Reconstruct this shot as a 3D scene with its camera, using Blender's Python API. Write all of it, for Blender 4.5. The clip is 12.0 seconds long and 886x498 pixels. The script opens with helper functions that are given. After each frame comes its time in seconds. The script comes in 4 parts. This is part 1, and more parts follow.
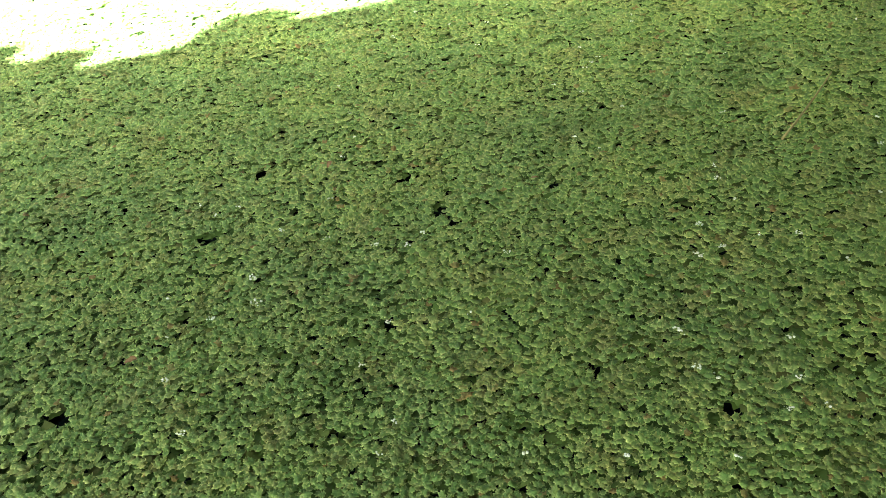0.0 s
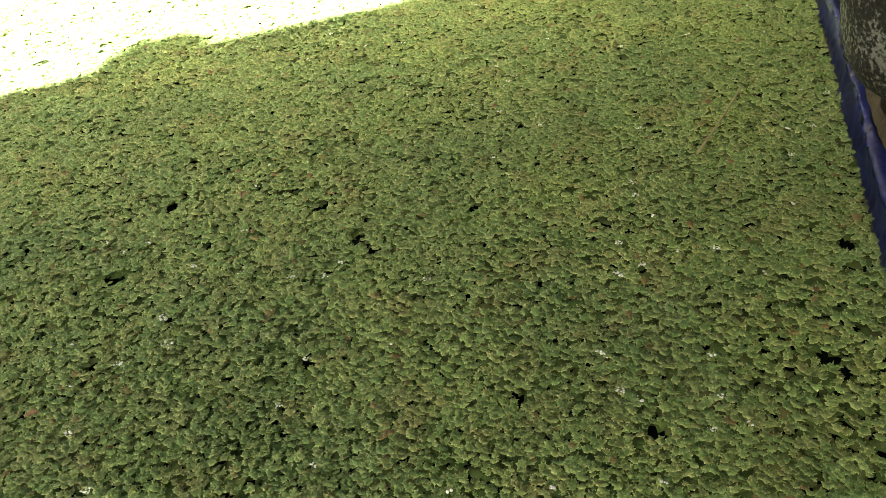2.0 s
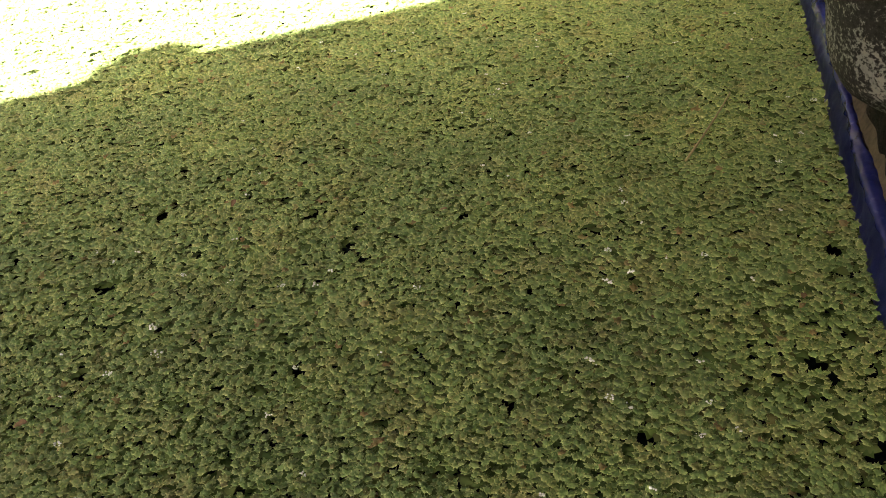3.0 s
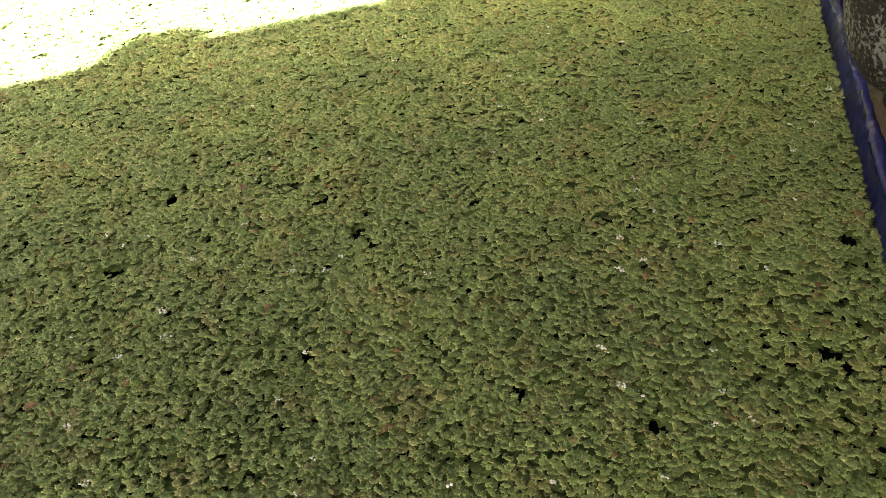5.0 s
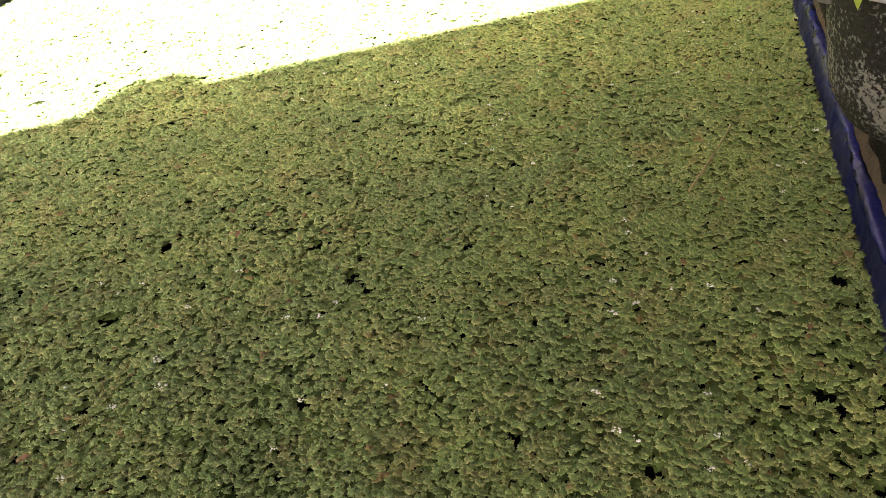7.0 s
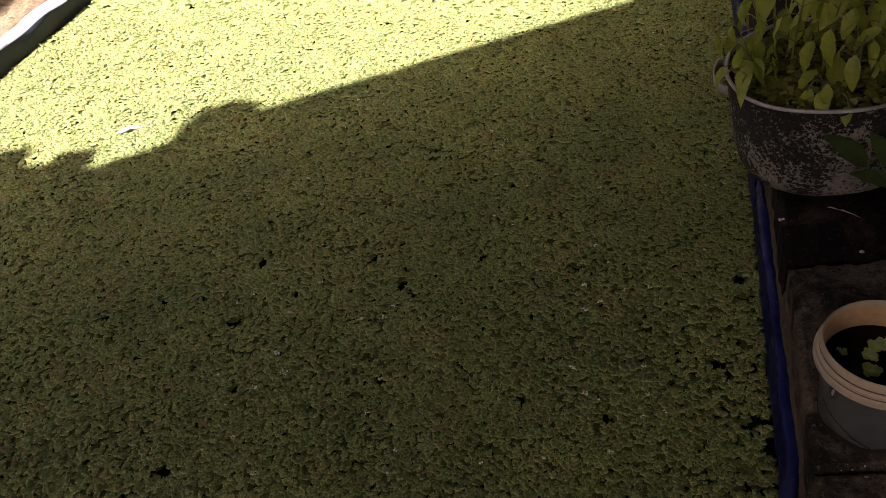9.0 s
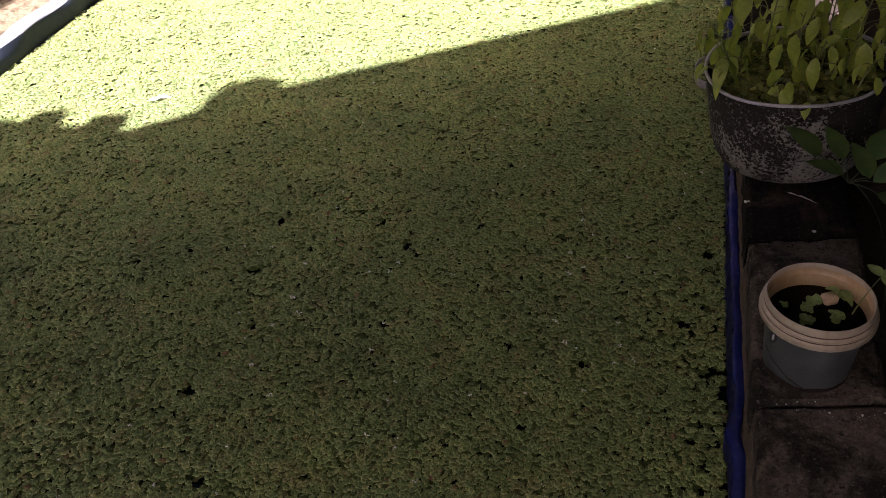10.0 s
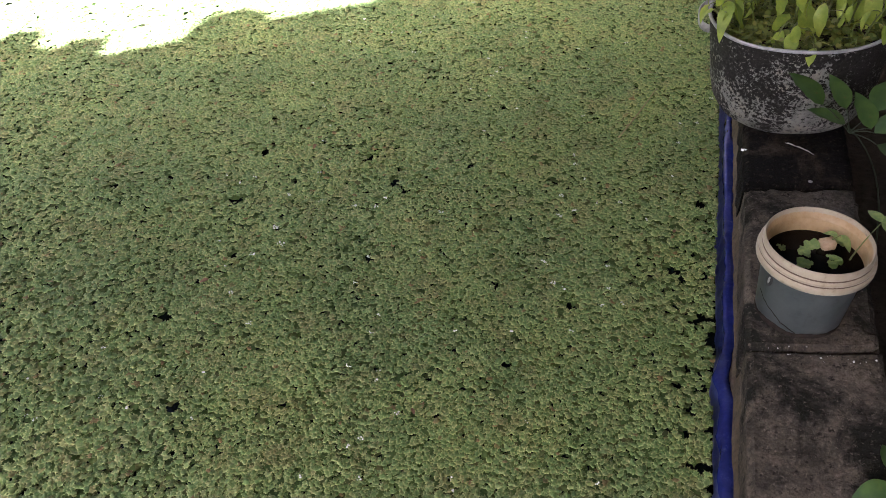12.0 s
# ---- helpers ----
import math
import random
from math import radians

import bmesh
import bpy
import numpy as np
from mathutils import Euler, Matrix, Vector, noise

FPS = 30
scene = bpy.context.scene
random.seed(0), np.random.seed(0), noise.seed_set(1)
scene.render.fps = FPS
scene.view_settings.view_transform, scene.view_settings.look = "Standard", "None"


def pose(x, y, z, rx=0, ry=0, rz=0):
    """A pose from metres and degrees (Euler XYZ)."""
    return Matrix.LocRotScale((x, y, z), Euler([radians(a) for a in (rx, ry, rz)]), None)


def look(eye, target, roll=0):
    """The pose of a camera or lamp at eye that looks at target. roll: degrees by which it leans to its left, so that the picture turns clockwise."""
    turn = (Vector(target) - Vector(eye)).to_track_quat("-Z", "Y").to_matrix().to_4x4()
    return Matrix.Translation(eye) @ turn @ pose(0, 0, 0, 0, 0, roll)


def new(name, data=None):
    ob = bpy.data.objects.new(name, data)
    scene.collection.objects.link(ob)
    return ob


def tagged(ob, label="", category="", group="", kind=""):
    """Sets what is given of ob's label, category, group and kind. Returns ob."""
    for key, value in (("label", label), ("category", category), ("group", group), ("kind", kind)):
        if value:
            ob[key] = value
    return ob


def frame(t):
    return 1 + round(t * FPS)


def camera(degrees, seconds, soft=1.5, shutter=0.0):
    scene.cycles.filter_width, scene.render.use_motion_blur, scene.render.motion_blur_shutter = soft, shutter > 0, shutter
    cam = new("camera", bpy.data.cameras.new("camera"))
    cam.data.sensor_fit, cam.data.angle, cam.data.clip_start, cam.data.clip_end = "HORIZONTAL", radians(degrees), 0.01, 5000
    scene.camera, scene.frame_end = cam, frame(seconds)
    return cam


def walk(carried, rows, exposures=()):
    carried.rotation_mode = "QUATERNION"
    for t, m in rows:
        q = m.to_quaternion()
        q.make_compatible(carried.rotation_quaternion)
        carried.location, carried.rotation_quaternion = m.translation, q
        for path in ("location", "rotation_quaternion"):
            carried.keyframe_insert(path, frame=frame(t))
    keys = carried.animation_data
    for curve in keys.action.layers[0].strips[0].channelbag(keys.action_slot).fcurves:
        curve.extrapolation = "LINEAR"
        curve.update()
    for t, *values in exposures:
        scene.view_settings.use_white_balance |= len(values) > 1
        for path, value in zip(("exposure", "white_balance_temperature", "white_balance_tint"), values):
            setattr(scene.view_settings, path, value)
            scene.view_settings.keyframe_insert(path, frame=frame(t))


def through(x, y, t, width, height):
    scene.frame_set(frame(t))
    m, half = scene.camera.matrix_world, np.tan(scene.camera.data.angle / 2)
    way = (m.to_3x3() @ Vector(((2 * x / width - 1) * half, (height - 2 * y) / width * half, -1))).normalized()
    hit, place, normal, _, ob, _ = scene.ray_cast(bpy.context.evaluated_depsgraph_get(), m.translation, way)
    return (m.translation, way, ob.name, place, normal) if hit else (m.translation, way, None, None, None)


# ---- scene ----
cam = camera(55.0, 12.0, soft=0.45)
PATH = [
    (0, (0.064, 0.602, 0.697), (-0.669, 2.046, -0.477), -8.2),
    (0.5, (0.053, 0.588, 0.691), (-0.625, 2.055, -0.487), -5.6),
    (1, (0.063, 0.613, 0.698), (-0.598, 2.103, -0.461), -6.5),
    (1.5, (0.067, 0.636, 0.695), (-0.537, 2.142, -0.474), -6.9),
    (2, (0.075, 0.641, 0.693), (-0.523, 2.154, -0.47), -7.5),
    (2.5, (0.079, 0.641, 0.699), (-0.514, 2.165, -0.452), -7.8),
    (3, (0.08, 0.641, 0.695), (-0.504, 2.168, -0.456), -7.4),
    (5, (0.072, 0.641, 0.688), (-0.523, 2.151, -0.481), -7.2),
    (5.5, (0.072, 0.641, 0.69), (-0.526, 2.148, -0.482), -7.1),
    (6, (0.071, 0.639, 0.689), (-0.531, 2.139, -0.489), -7.1),
    (6.5, (0.071, 0.638, 0.688), (-0.547, 2.128, -0.494), -7.2),
    (7, (0.074, 0.643, 0.701), (-0.516, 2.205, -0.399), -7.4),
    (7.2, (0.07, 0.645, 0.702), (-0.536, 2.181, -0.426), -7.2),
    (8.8, (0.134, 0.409, 1.108), (-0.417, 1.889, -0.121), -8.3),
    (9, (0.168, 0.353, 1.149), (-0.409, 1.796, -0.11), -10.5),
    (9.5, (0.203, 0.201, 1.2), (-0.362, 1.663, -0.042), -7.0),
    (10, (0.218, 0.15, 1.204), (-0.349, 1.605, -0.045), -6.9),
    (10.5, (0.203, 0.13, 1.185), (-0.419, 1.544, -0.084), -8.1),
    (11, (0.225, 0.157, 1.18), (-0.415, 1.559, -0.094), -7.9),
    (11.5, (0.22, 0.141, 1.165), (-0.338, 1.598, -0.086), -6.5),
    (12, (0.188, 0.134, 1.134), (-0.31, 1.556, -0.182), -3.0),
]
EXPOSURES = [(0, 4.88, 6500, -23), (1.5, 4.92, 6300, -17), (2, 4.65, 6900, 0), (2.5, 4.43, 6850, 4), (3, 4.31, 7200, 14), (5, 4.56, 7000, 16), (7.2, 4.58, 7000, 22), (8.8, 2.5, 7050, 40), (9.5, 2.61, 6600, 42), (10, 2.75, 6300, 40), (10.5, 3.8, 5900, 32), (11, 4.22, 5800, 30), (11.5, 4.23, 5700, 29), (12, 4.53, 5650, 26)]
SKY, SUN = 0.045, 5.0

# ---------------------------------------------------------------- camera
walk(cam, [(t, look(e, a, r)) for t, e, a, r in PATH], EXPOSURES)

# ---------------------------------------------------------------- world and sun
TO_SUN = Vector((-0.25, -0.55, 0.80)).normalized()
world = bpy.data.worlds.new("sky")
scene.world = world
world.use_nodes = True
wn = world.node_tree
sky = wn.nodes.new("ShaderNodeTexSky")
sky.sky_type, sky.sun_disc = "NISHITA", False
sky.dust_density, sky.air_density, sky.ozone_density = 9.0, 1.0, 0.3
sky.sun_elevation = math.asin(TO_SUN.z)
sky.sun_rotation = math.atan2(TO_SUN.x, TO_SUN.y)
wn.links.new(sky.outputs[0], wn.nodes["Background"].inputs["Color"])
wn.nodes["Background"].inputs["Strength"].default_value = SKY
sun_data = bpy.data.lights.new("sun", "SUN")
sun_data.energy, sun_data.angle, sun_data.color = SUN, radians(0.9), (1.0, 0.975, 0.94)
sun = new("sun", sun_data)
sun.matrix_world = look(TO_SUN * 30, (0, 0, 0))


# ---------------------------------------------------------------- materials
def blank(name):
    m = bpy.data.materials.new(name)
    m.use_nodes = True
    return m, m.node_tree, m.node_tree.nodes["Principled BSDF"]


def add(nt, kind, **inputs):
    n = nt.nodes.new("ShaderNode" + kind)
    for key, value in inputs.items():
        n.inputs[key.replace("_", " ")].default_value = value
    return n


def ramp(nt, source, stops):
    r = nt.nodes.new("ShaderNodeValToRGB")
    e = r.color_ramp.elements
    while len(e) < len(stops):
        e.new(0.5)
    for el, (p, c) in zip(e, stops):
        el.position, el.color = p, (*c, 1)
    nt.links.new(source, r.inputs[0])
    return r.outputs[0]


def noise_out(nt, scale, detail=6, rough=0.6, warp=0.0):
    co = nt.nodes.new("ShaderNodeTexCoord")
    n = add(nt, "TexNoise", Scale=scale, Detail=detail, Roughness=rough, Distortion=warp)
    nt.links.new(co.outputs["Object"], n.inputs["Vector"])
    return n.outputs[0]


def mixed(nt, fac, a, b, kind="MIX"):
    m = nt.nodes.new("ShaderNodeMix")
    m.data_type, m.blend_type = "RGBA", kind
    for sock, v in ((m.inputs[0], fac), (m.inputs[6], a), (m.inputs[7], b)):
        if hasattr(v, "is_linked"):
            nt.links.new(v, sock)
        else:
            sock.default_value = v if not isinstance(v, tuple) else (*v, 1)
    return m.outputs[2]


def relief(nt, p, height, strength, dist):
    b = add(nt, "Bump", Strength=strength, Distance=dist)
    nt.links.new(height, b.inputs["Height"])
    nt.links.new(b.outputs[0], p.inputs["Normal"])


def rough_surface(name, coarse, fine, s1, s2, roughness, bump=0.5, depth=0.004, metal=0.0, blend=0.5):
    """Two scales of mottling: coarse and fine are colour stops along a noise of s1 and s2 per metre."""
    m, nt, p = blank(name)
    a = ramp(nt, noise_out(nt, s1, 5, 0.6, 0.4), coarse)
    n2 = noise_out(nt, s2, 8, 0.7)
    b = ramp(nt, n2, fine)
    nt.links.new(mixed(nt, blend, a, b), p.inputs["Base Color"])
    p.inputs["Roughness"].default_value, p.inputs["Metallic"].default_value = roughness, metal
    p.inputs["Specular IOR Level"].default_value = 0.12 if roughness > 0.75 else 0.45
    relief(nt, p, n2, bump, depth)
    return m


def leaf_surface(name, stops, roughness=0.45, through=0.3, patch=9.0, brown=(0.13, 0.075, 0.03), spotted=0.06):
    """Living leaf: colour by leaf, blotched at a larger scale, light passes through."""
    m, nt, p = blank(name)
    geo = nt.nodes.new("ShaderNodeNewGeometry")
    colour = ramp(nt, geo.outputs["Random Per Island"], stops)
    blot = ramp(nt, noise_out(nt, patch, 4, 0.6), [(0.40, (0.74, 0.80, 0.74)), (0.62, (1.18, 1.10, 0.95))])
    colour = mixed(nt, 1.0, colour, blot, "MULTIPLY")
    spot = ramp(nt, noise_out(nt, patch * 2.1, 5, 0.6), [(0.63, (0, 0, 0)), (0.72, (1, 1, 1))])
    colour = mixed(nt, mixed(nt, 1.0, spot, (spotted * 8,) * 3, "MULTIPLY"), colour, brown)
    nt.links.new(colour, p.inputs["Base Color"])
    p.inputs["Roughness"].default_value = roughness
    tr = nt.nodes.new("ShaderNodeBsdfTranslucent")
    nt.links.new(colour, tr.inputs["Color"])
    mix = add(nt, "MixShader", Fac=through)
    nt.links.new(p.outputs[0], mix.inputs[1])
    nt.links.new(tr.outputs[0], mix.inputs[2])
    nt.links.new(mix.outputs[0], nt.nodes["Material Output"].inputs["Surface"])
    return m


def fern_surface(name):
    """Floating fern: green inside, paler at the ruffled margin, some fronds bronzed in patches."""
    m, nt, p = blank(name)
    geo = nt.nodes.new("ShaderNodeNewGeometry")
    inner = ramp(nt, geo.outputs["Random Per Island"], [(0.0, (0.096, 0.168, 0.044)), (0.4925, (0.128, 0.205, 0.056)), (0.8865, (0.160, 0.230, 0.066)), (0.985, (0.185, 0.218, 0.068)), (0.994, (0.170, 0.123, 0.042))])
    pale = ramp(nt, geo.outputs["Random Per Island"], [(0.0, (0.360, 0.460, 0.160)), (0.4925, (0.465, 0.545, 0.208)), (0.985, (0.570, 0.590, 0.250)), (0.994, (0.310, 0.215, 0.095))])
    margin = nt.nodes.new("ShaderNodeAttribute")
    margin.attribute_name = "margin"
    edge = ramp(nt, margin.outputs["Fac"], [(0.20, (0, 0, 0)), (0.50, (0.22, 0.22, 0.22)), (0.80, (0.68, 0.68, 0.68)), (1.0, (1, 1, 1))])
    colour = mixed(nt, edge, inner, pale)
    bronze = ramp(nt, noise_out(nt, 16, 5, 0.65, 0.5), [(0.50, (0, 0, 0)), (0.70, (0.55, 0.55, 0.55))])
    colour = mixed(nt, bronze, colour, mixed(nt, edge, (0.150, 0.124, 0.048), (0.420, 0.325, 0.165)))
    blot = ramp(nt, noise_out(nt, 4.0, 4, 0.6), [(0.38, (0.84, 0.88, 0.86)), (0.64, (1.12, 1.08, 1.0))])
    colour = mixed(nt, 1.0, colour, blot, "MULTIPLY")
    fine = noise_out(nt, 420, 3, 0.6, 0.3)
    colour = mixed(nt, 1.0, colour, ramp(nt, fine, [(0.36, (0.78, 0.80, 0.78)), (0.50, (1.0, 1.0, 1.0)), (0.66, (1.20, 1.16, 1.18))]), "MULTIPLY")
    nt.links.new(colour, p.inputs["Base Color"])
    p.inputs["Roughness"].default_value = 0.55
    p.inputs["Specular IOR Level"].default_value = 0.38
    p.inputs["Sheen Weight"].default_value = 0.05
    relief(nt, p, fine, 0.8, 0.002)
    tr = nt.nodes.new("ShaderNodeBsdfTranslucent")
    nt.links.new(colour, tr.inputs["Color"])
    mix = add(nt, "MixShader", Fac=0.25)
    nt.links.new(p.outputs[0], mix.inputs[1])
    nt.links.new(tr.outputs[0], mix.inputs[2])
    nt.links.new(mix.outputs[0], nt.nodes["Material Output"].inputs["Surface"])
    return m


M_FERN = fern_surface("floating_fern")
# lower rosettes: colour held below the upper fern's to darken the crevices
M_UNDER = leaf_surface("lower_fern", [(0.0, (0.054, 0.090, 0.026)), (0.6, (0.080, 0.124, 0.036)), (1.0, (0.096, 0.102, 0.040))], 0.7, 0.1, 7.0, spotted=0.02)
M_UNDER.node_tree.nodes["Principled BSDF"].inputs["Specular IOR Level"].default_value = 0.08
M_SEEDLING = leaf_surface("seedling_leaf", [(0.0, (0.27, 0.37, 0.060)), (0.5, (0.36, 0.45, 0.075)), (1.0, (0.47, 0.53, 0.105))], 0.42, 0.40, 25.0)
M_DARKLEAF = leaf_surface("dark_leaf", [(0.0, (0.052, 0.108, 0.030)), (1.0, (0.092, 0.160, 0.042))], 0.36, 0.25, 25.0)
M_ROSETTE = leaf_surface("rosette_leaf", [(0.0, (0.24, 0.36, 0.11)), (1.0, (0.38, 0.46, 0.19))], 0.5, 0.25, 60.0)
M_COVER = leaf_surface("ground_cover", [(0.0, (0.09, 0.13, 0.025)), (0.6, (0.19, 0.23, 0.045)), (1.0, (0.30, 0.30, 0.08))], 0.55, 0.3, 30.0)
M_STEM = rough_surface("stem", [(0.3, (0.12, 0.17, 0.04)), (0.7, (0.20, 0.22, 0.07))], [(0.3, (0.10, 0.13, 0.03)), (0.7, (0.22, 0.25, 0.08))], 30, 200, 0.5, 0.2, 0.001)
M_DARKSTEM = rough_surface("dark_stem", [(0.3, (0.016, 0.026, 0.010)), (0.7, (0.034, 0.048, 0.018))], [(0.3, (0.014, 0.020, 0.008)), (0.7, (0.040, 0.055, 0.022))], 30, 200, 0.6, 0.2, 0.001)
M_STRAW = rough_surface("straw", [(0.3, (0.22, 0.17, 0.07)), (0.7, (0.34, 0.28, 0.12))], [(0.3, (0.16, 0.12, 0.05)), (0.7, (0.36, 0.30, 0.14))], 20, 150, 0.6, 0.3, 0.001)
M_DRYLEAF = rough_surface("dry_leaf", [(0.3, (0.55, 0.50, 0.42)), (0.7, (0.75, 0.72, 0.65))], [(0.3, (0.45, 0.38, 0.28)), (0.6, (0.8, 0.77, 0.7))], 40, 200, 0.6, 0.3, 0.001)
M_BROWNLEAF = rough_surface("brown_leaf", [(0.3, (0.10, 0.055, 0.025)), (0.7, (0.20, 0.115, 0.05))], [(0.3, (0.07, 0.04, 0.02)), (0.7, (0.24, 0.14, 0.06))], 40, 200, 0.7, 0.3, 0.001)


def block_surface(name, pale, mid, moss, stain_shift):
    """Cast block: mottled body, sharp pits, mossy stains and pale grit."""
    m, nt, p = blank(name)
    body = ramp(nt, noise_out(nt, 14, 6, 0.65, 0.3), [(0.36, mid), (0.66, pale)])
    stain = ramp(nt, noise_out(nt, 7, 6, 0.7, 0.5), [(0.44 + stain_shift, (1, 1, 1)), (0.56 + stain_shift, (0, 0, 0))])
    body = mixed(nt, stain, body, moss)
    grain = noise_out(nt, 85, 6, 0.75)
    fine = noise_out(nt, 210, 5, 0.7)
    body = mixed(nt, 1.0, body, ramp(nt, fine, [(0.34, (0.62, 0.60, 0.58)), (0.52, (1.0, 1.0, 1.0)), (0.68, (1.35, 1.33, 1.30))]), "MULTIPLY")
    pits = ramp(nt, grain, [(0.36, (1, 1, 1)), (0.45, (0, 0, 0))])
    body = mixed(nt, pits, body, tuple(c * 0.35 for c in mid))
    grit = ramp(nt, noise_out(nt, 130, 6, 0.75, 0.3), [(0.57, (0, 0, 0)), (0.68, (1, 1, 1))])
    body = mixed(nt, mixed(nt, 1.0, grit, (0.55, 0.55, 0.55), "MULTIPLY"), body, tuple(min(0.3, c * 2.0) for c in pale))
    nt.links.new(body, p.inputs["Base Color"])
    p.inputs["Roughness"].default_value = 0.88
    p.inputs["Specular IOR Level"].default_value = 0.12
    relief(nt, p, grain, 1.0, 0.006)
    return m


M_BLOCK = block_surface("weathered_block", (0.138, 0.119, 0.090), (0.055, 0.048, 0.036), (0.016, 0.016, 0.012), -0.02)
# darker copy of the block colours: stands for damp and shade on far blocks
M_BLOCK_SHADED = block_surface("damp_shaded_block", (0.050, 0.040, 0.028), (0.019, 0.015, 0.011), (0.006, 0.006, 0.005), 0.06)
M_MORTAR = rough_surface("mortar", [(0.3, (0.050, 0.043, 0.028)), (0.7, (0.145, 0.122, 0.078))], [(0.35, (0.02812, 0.02344, 0.01594)), (0.7, (0.15, 0.1219, 0.07969))], 8, 90, 0.9, 0.6, 0.004)
M_BANK = rough_surface("sunlit_bank", [(0.3, (0.100, 0.081, 0.046)), (0.7, (0.200, 0.166, 0.098))], [(0.35, (0.066, 0.053, 0.031)), (0.7, (0.25, 0.208, 0.128))], 7, 70, 0.95, 0.9, 0.01)
# soil and mud; its near-black also stands in for shade beyond the ledge
M_SOIL_SHADE = rough_surface("soil_and_shade", [(0.3, (0.012, 0.010, 0.008)), (0.7, (0.05, 0.04, 0.03))], [(0.3, (0.008, 0.007, 0.006)), (0.7, (0.07, 0.055, 0.04))], 5, 60, 0.95, 1.0, 0.01)
M_GROUND = rough_surface("ground", [(0.3, (0.09, 0.07, 0.045)), (0.7, (0.17, 0.13, 0.09))], [(0.3, (0.07, 0.06, 0.035)), (0.7, (0.2, 0.16, 0.11))], 0.7, 9, 0.95, 0.8, 0.03)
# unseen walls and roof: dark colours so that they bounce little light
M_PLASTER = rough_surface("bare_render", [(0.3, (0.06, 0.056, 0.048)), (0.7, (0.12, 0.11, 0.095))], [(0.3, (0.055, 0.05, 0.043)), (0.7, (0.13, 0.12, 0.105))], 1.2, 40, 0.9, 0.3, 0.004)
M_GARDEN = rough_surface("garden_wall", [(0.3, (0.045, 0.042, 0.032)), (0.7, (0.13, 0.115, 0.09))], [(0.3, (0.035, 0.035, 0.025)), (0.7, (0.16, 0.14, 0.11))], 1.5, 30, 0.95, 0.6, 0.01)
M_ROOF = rough_surface("roof_sheet", [(0.3, (0.07, 0.062, 0.055)), (0.7, (0.12, 0.105, 0.09))], [(0.3, (0.055, 0.048, 0.042)), (0.7, (0.13, 0.11, 0.095))], 2, 30, 0.7, 0.3, 0.004)
M_TARP = rough_surface("blue_tarpaulin", [(0.34, (0.01058, 0.01742, 0.0972)), (0.5, (0.02293, 0.03291, 0.175)), (0.68, (0.07497, 0.08906, 0.2722))],
                       [(0.3, (0.00882, 0.01452, 0.0972)), (0.58, (0.02117, 0.03291, 0.1814)), (0.74, (0.1323, 0.1597, 0.337))], 9, 70, 0.27, 0.35, 0.002, blend=0.45)
# same blue sheet, darkened for the shade on its upright inner face
M_TARP_SHADE = rough_surface("shaded_blue_tarpaulin", [(0.34, (0.008, 0.01294, 0.06624)), (0.5, (0.0144, 0.02218, 0.1104)), (0.68, (0.032, 0.04435, 0.1619))],
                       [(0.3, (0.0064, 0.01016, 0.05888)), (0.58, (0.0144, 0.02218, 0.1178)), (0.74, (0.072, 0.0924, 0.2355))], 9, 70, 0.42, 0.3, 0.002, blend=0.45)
M_LINER = rough_surface("silver_tarpaulin", [(0.3, (0.48, 0.53, 0.60)), (0.7, (0.62, 0.66, 0.72))], [(0.3, (0.42, 0.47, 0.54)), (0.7, (0.66, 0.69, 0.74))], 6, 50, 0.42, 0.3, 0.002)
# liner's inner face: its shadow side is put into this dark blue-grey
M_LINER_SHADE = rough_surface("shaded_liner_face", [(0.3, (0.030, 0.045, 0.070)), (0.7, (0.055, 0.075, 0.105))], [(0.3, (0.025, 0.038, 0.06)), (0.7, (0.065, 0.085, 0.11))], 6, 50, 0.45, 0.3, 0.002)
M_CREAM = rough_surface("cream_plastic", [(0.3, (0.305, 0.262, 0.180)), (0.7, (0.420, 0.378, 0.278))], [(0.30, (0.125, 0.080, 0.036)), (0.42, (0.350, 0.302, 0.210)), (0.75, (0.450, 0.410, 0.315))], 14, 60, 0.42, 0.15, 0.001)
M_GRIME = rough_surface("groove_dirt", [(0.3, (0.06, 0.036, 0.018)), (0.7, (0.17, 0.115, 0.07))], [(0.3, (0.04, 0.025, 0.012)), (0.7, (0.22, 0.16, 0.11))], 16, 80, 0.7, 0.2, 0.001)
M_INNER = rough_surface("stained_plastic", [(0.3, (0.3192, 0.208, 0.088)), (0.7, (0.456, 0.336, 0.176))], [(0.3, (0.228, 0.136, 0.048)), (0.55, (0.418, 0.304, 0.16)), (0.8, (0.4712, 0.368, 0.224))], 12, 50, 0.4, 0.15, 0.001)
M_PAIL = rough_surface("faded_pail", [(0.3, (0.036, 0.046, 0.045)), (0.6, (0.070, 0.081, 0.076))], [(0.3, (0.0208, 0.0272, 0.0272)), (0.45, (0.064, 0.08, 0.08)), (0.8, (0.096, 0.112, 0.112))], 10, 45, 0.45, 0.15, 0.001)
M_DARKMARK = rough_surface("dark_print", [(0.3, (0.02, 0.022, 0.025)), (0.7, (0.04, 0.04, 0.045))], [(0.3, (0.02, 0.02, 0.02)), (0.7, (0.06, 0.06, 0.06))], 30, 200, 0.5, 0.1, 0.001)
M_PALEMARK = rough_surface("pale_print", [(0.3, (0.4, 0.4, 0.38)), (0.7, (0.55, 0.55, 0.52))], [(0.3, (0.35, 0.35, 0.33)), (0.7, (0.6, 0.6, 0.56))], 30, 200, 0.5, 0.1, 0.001)
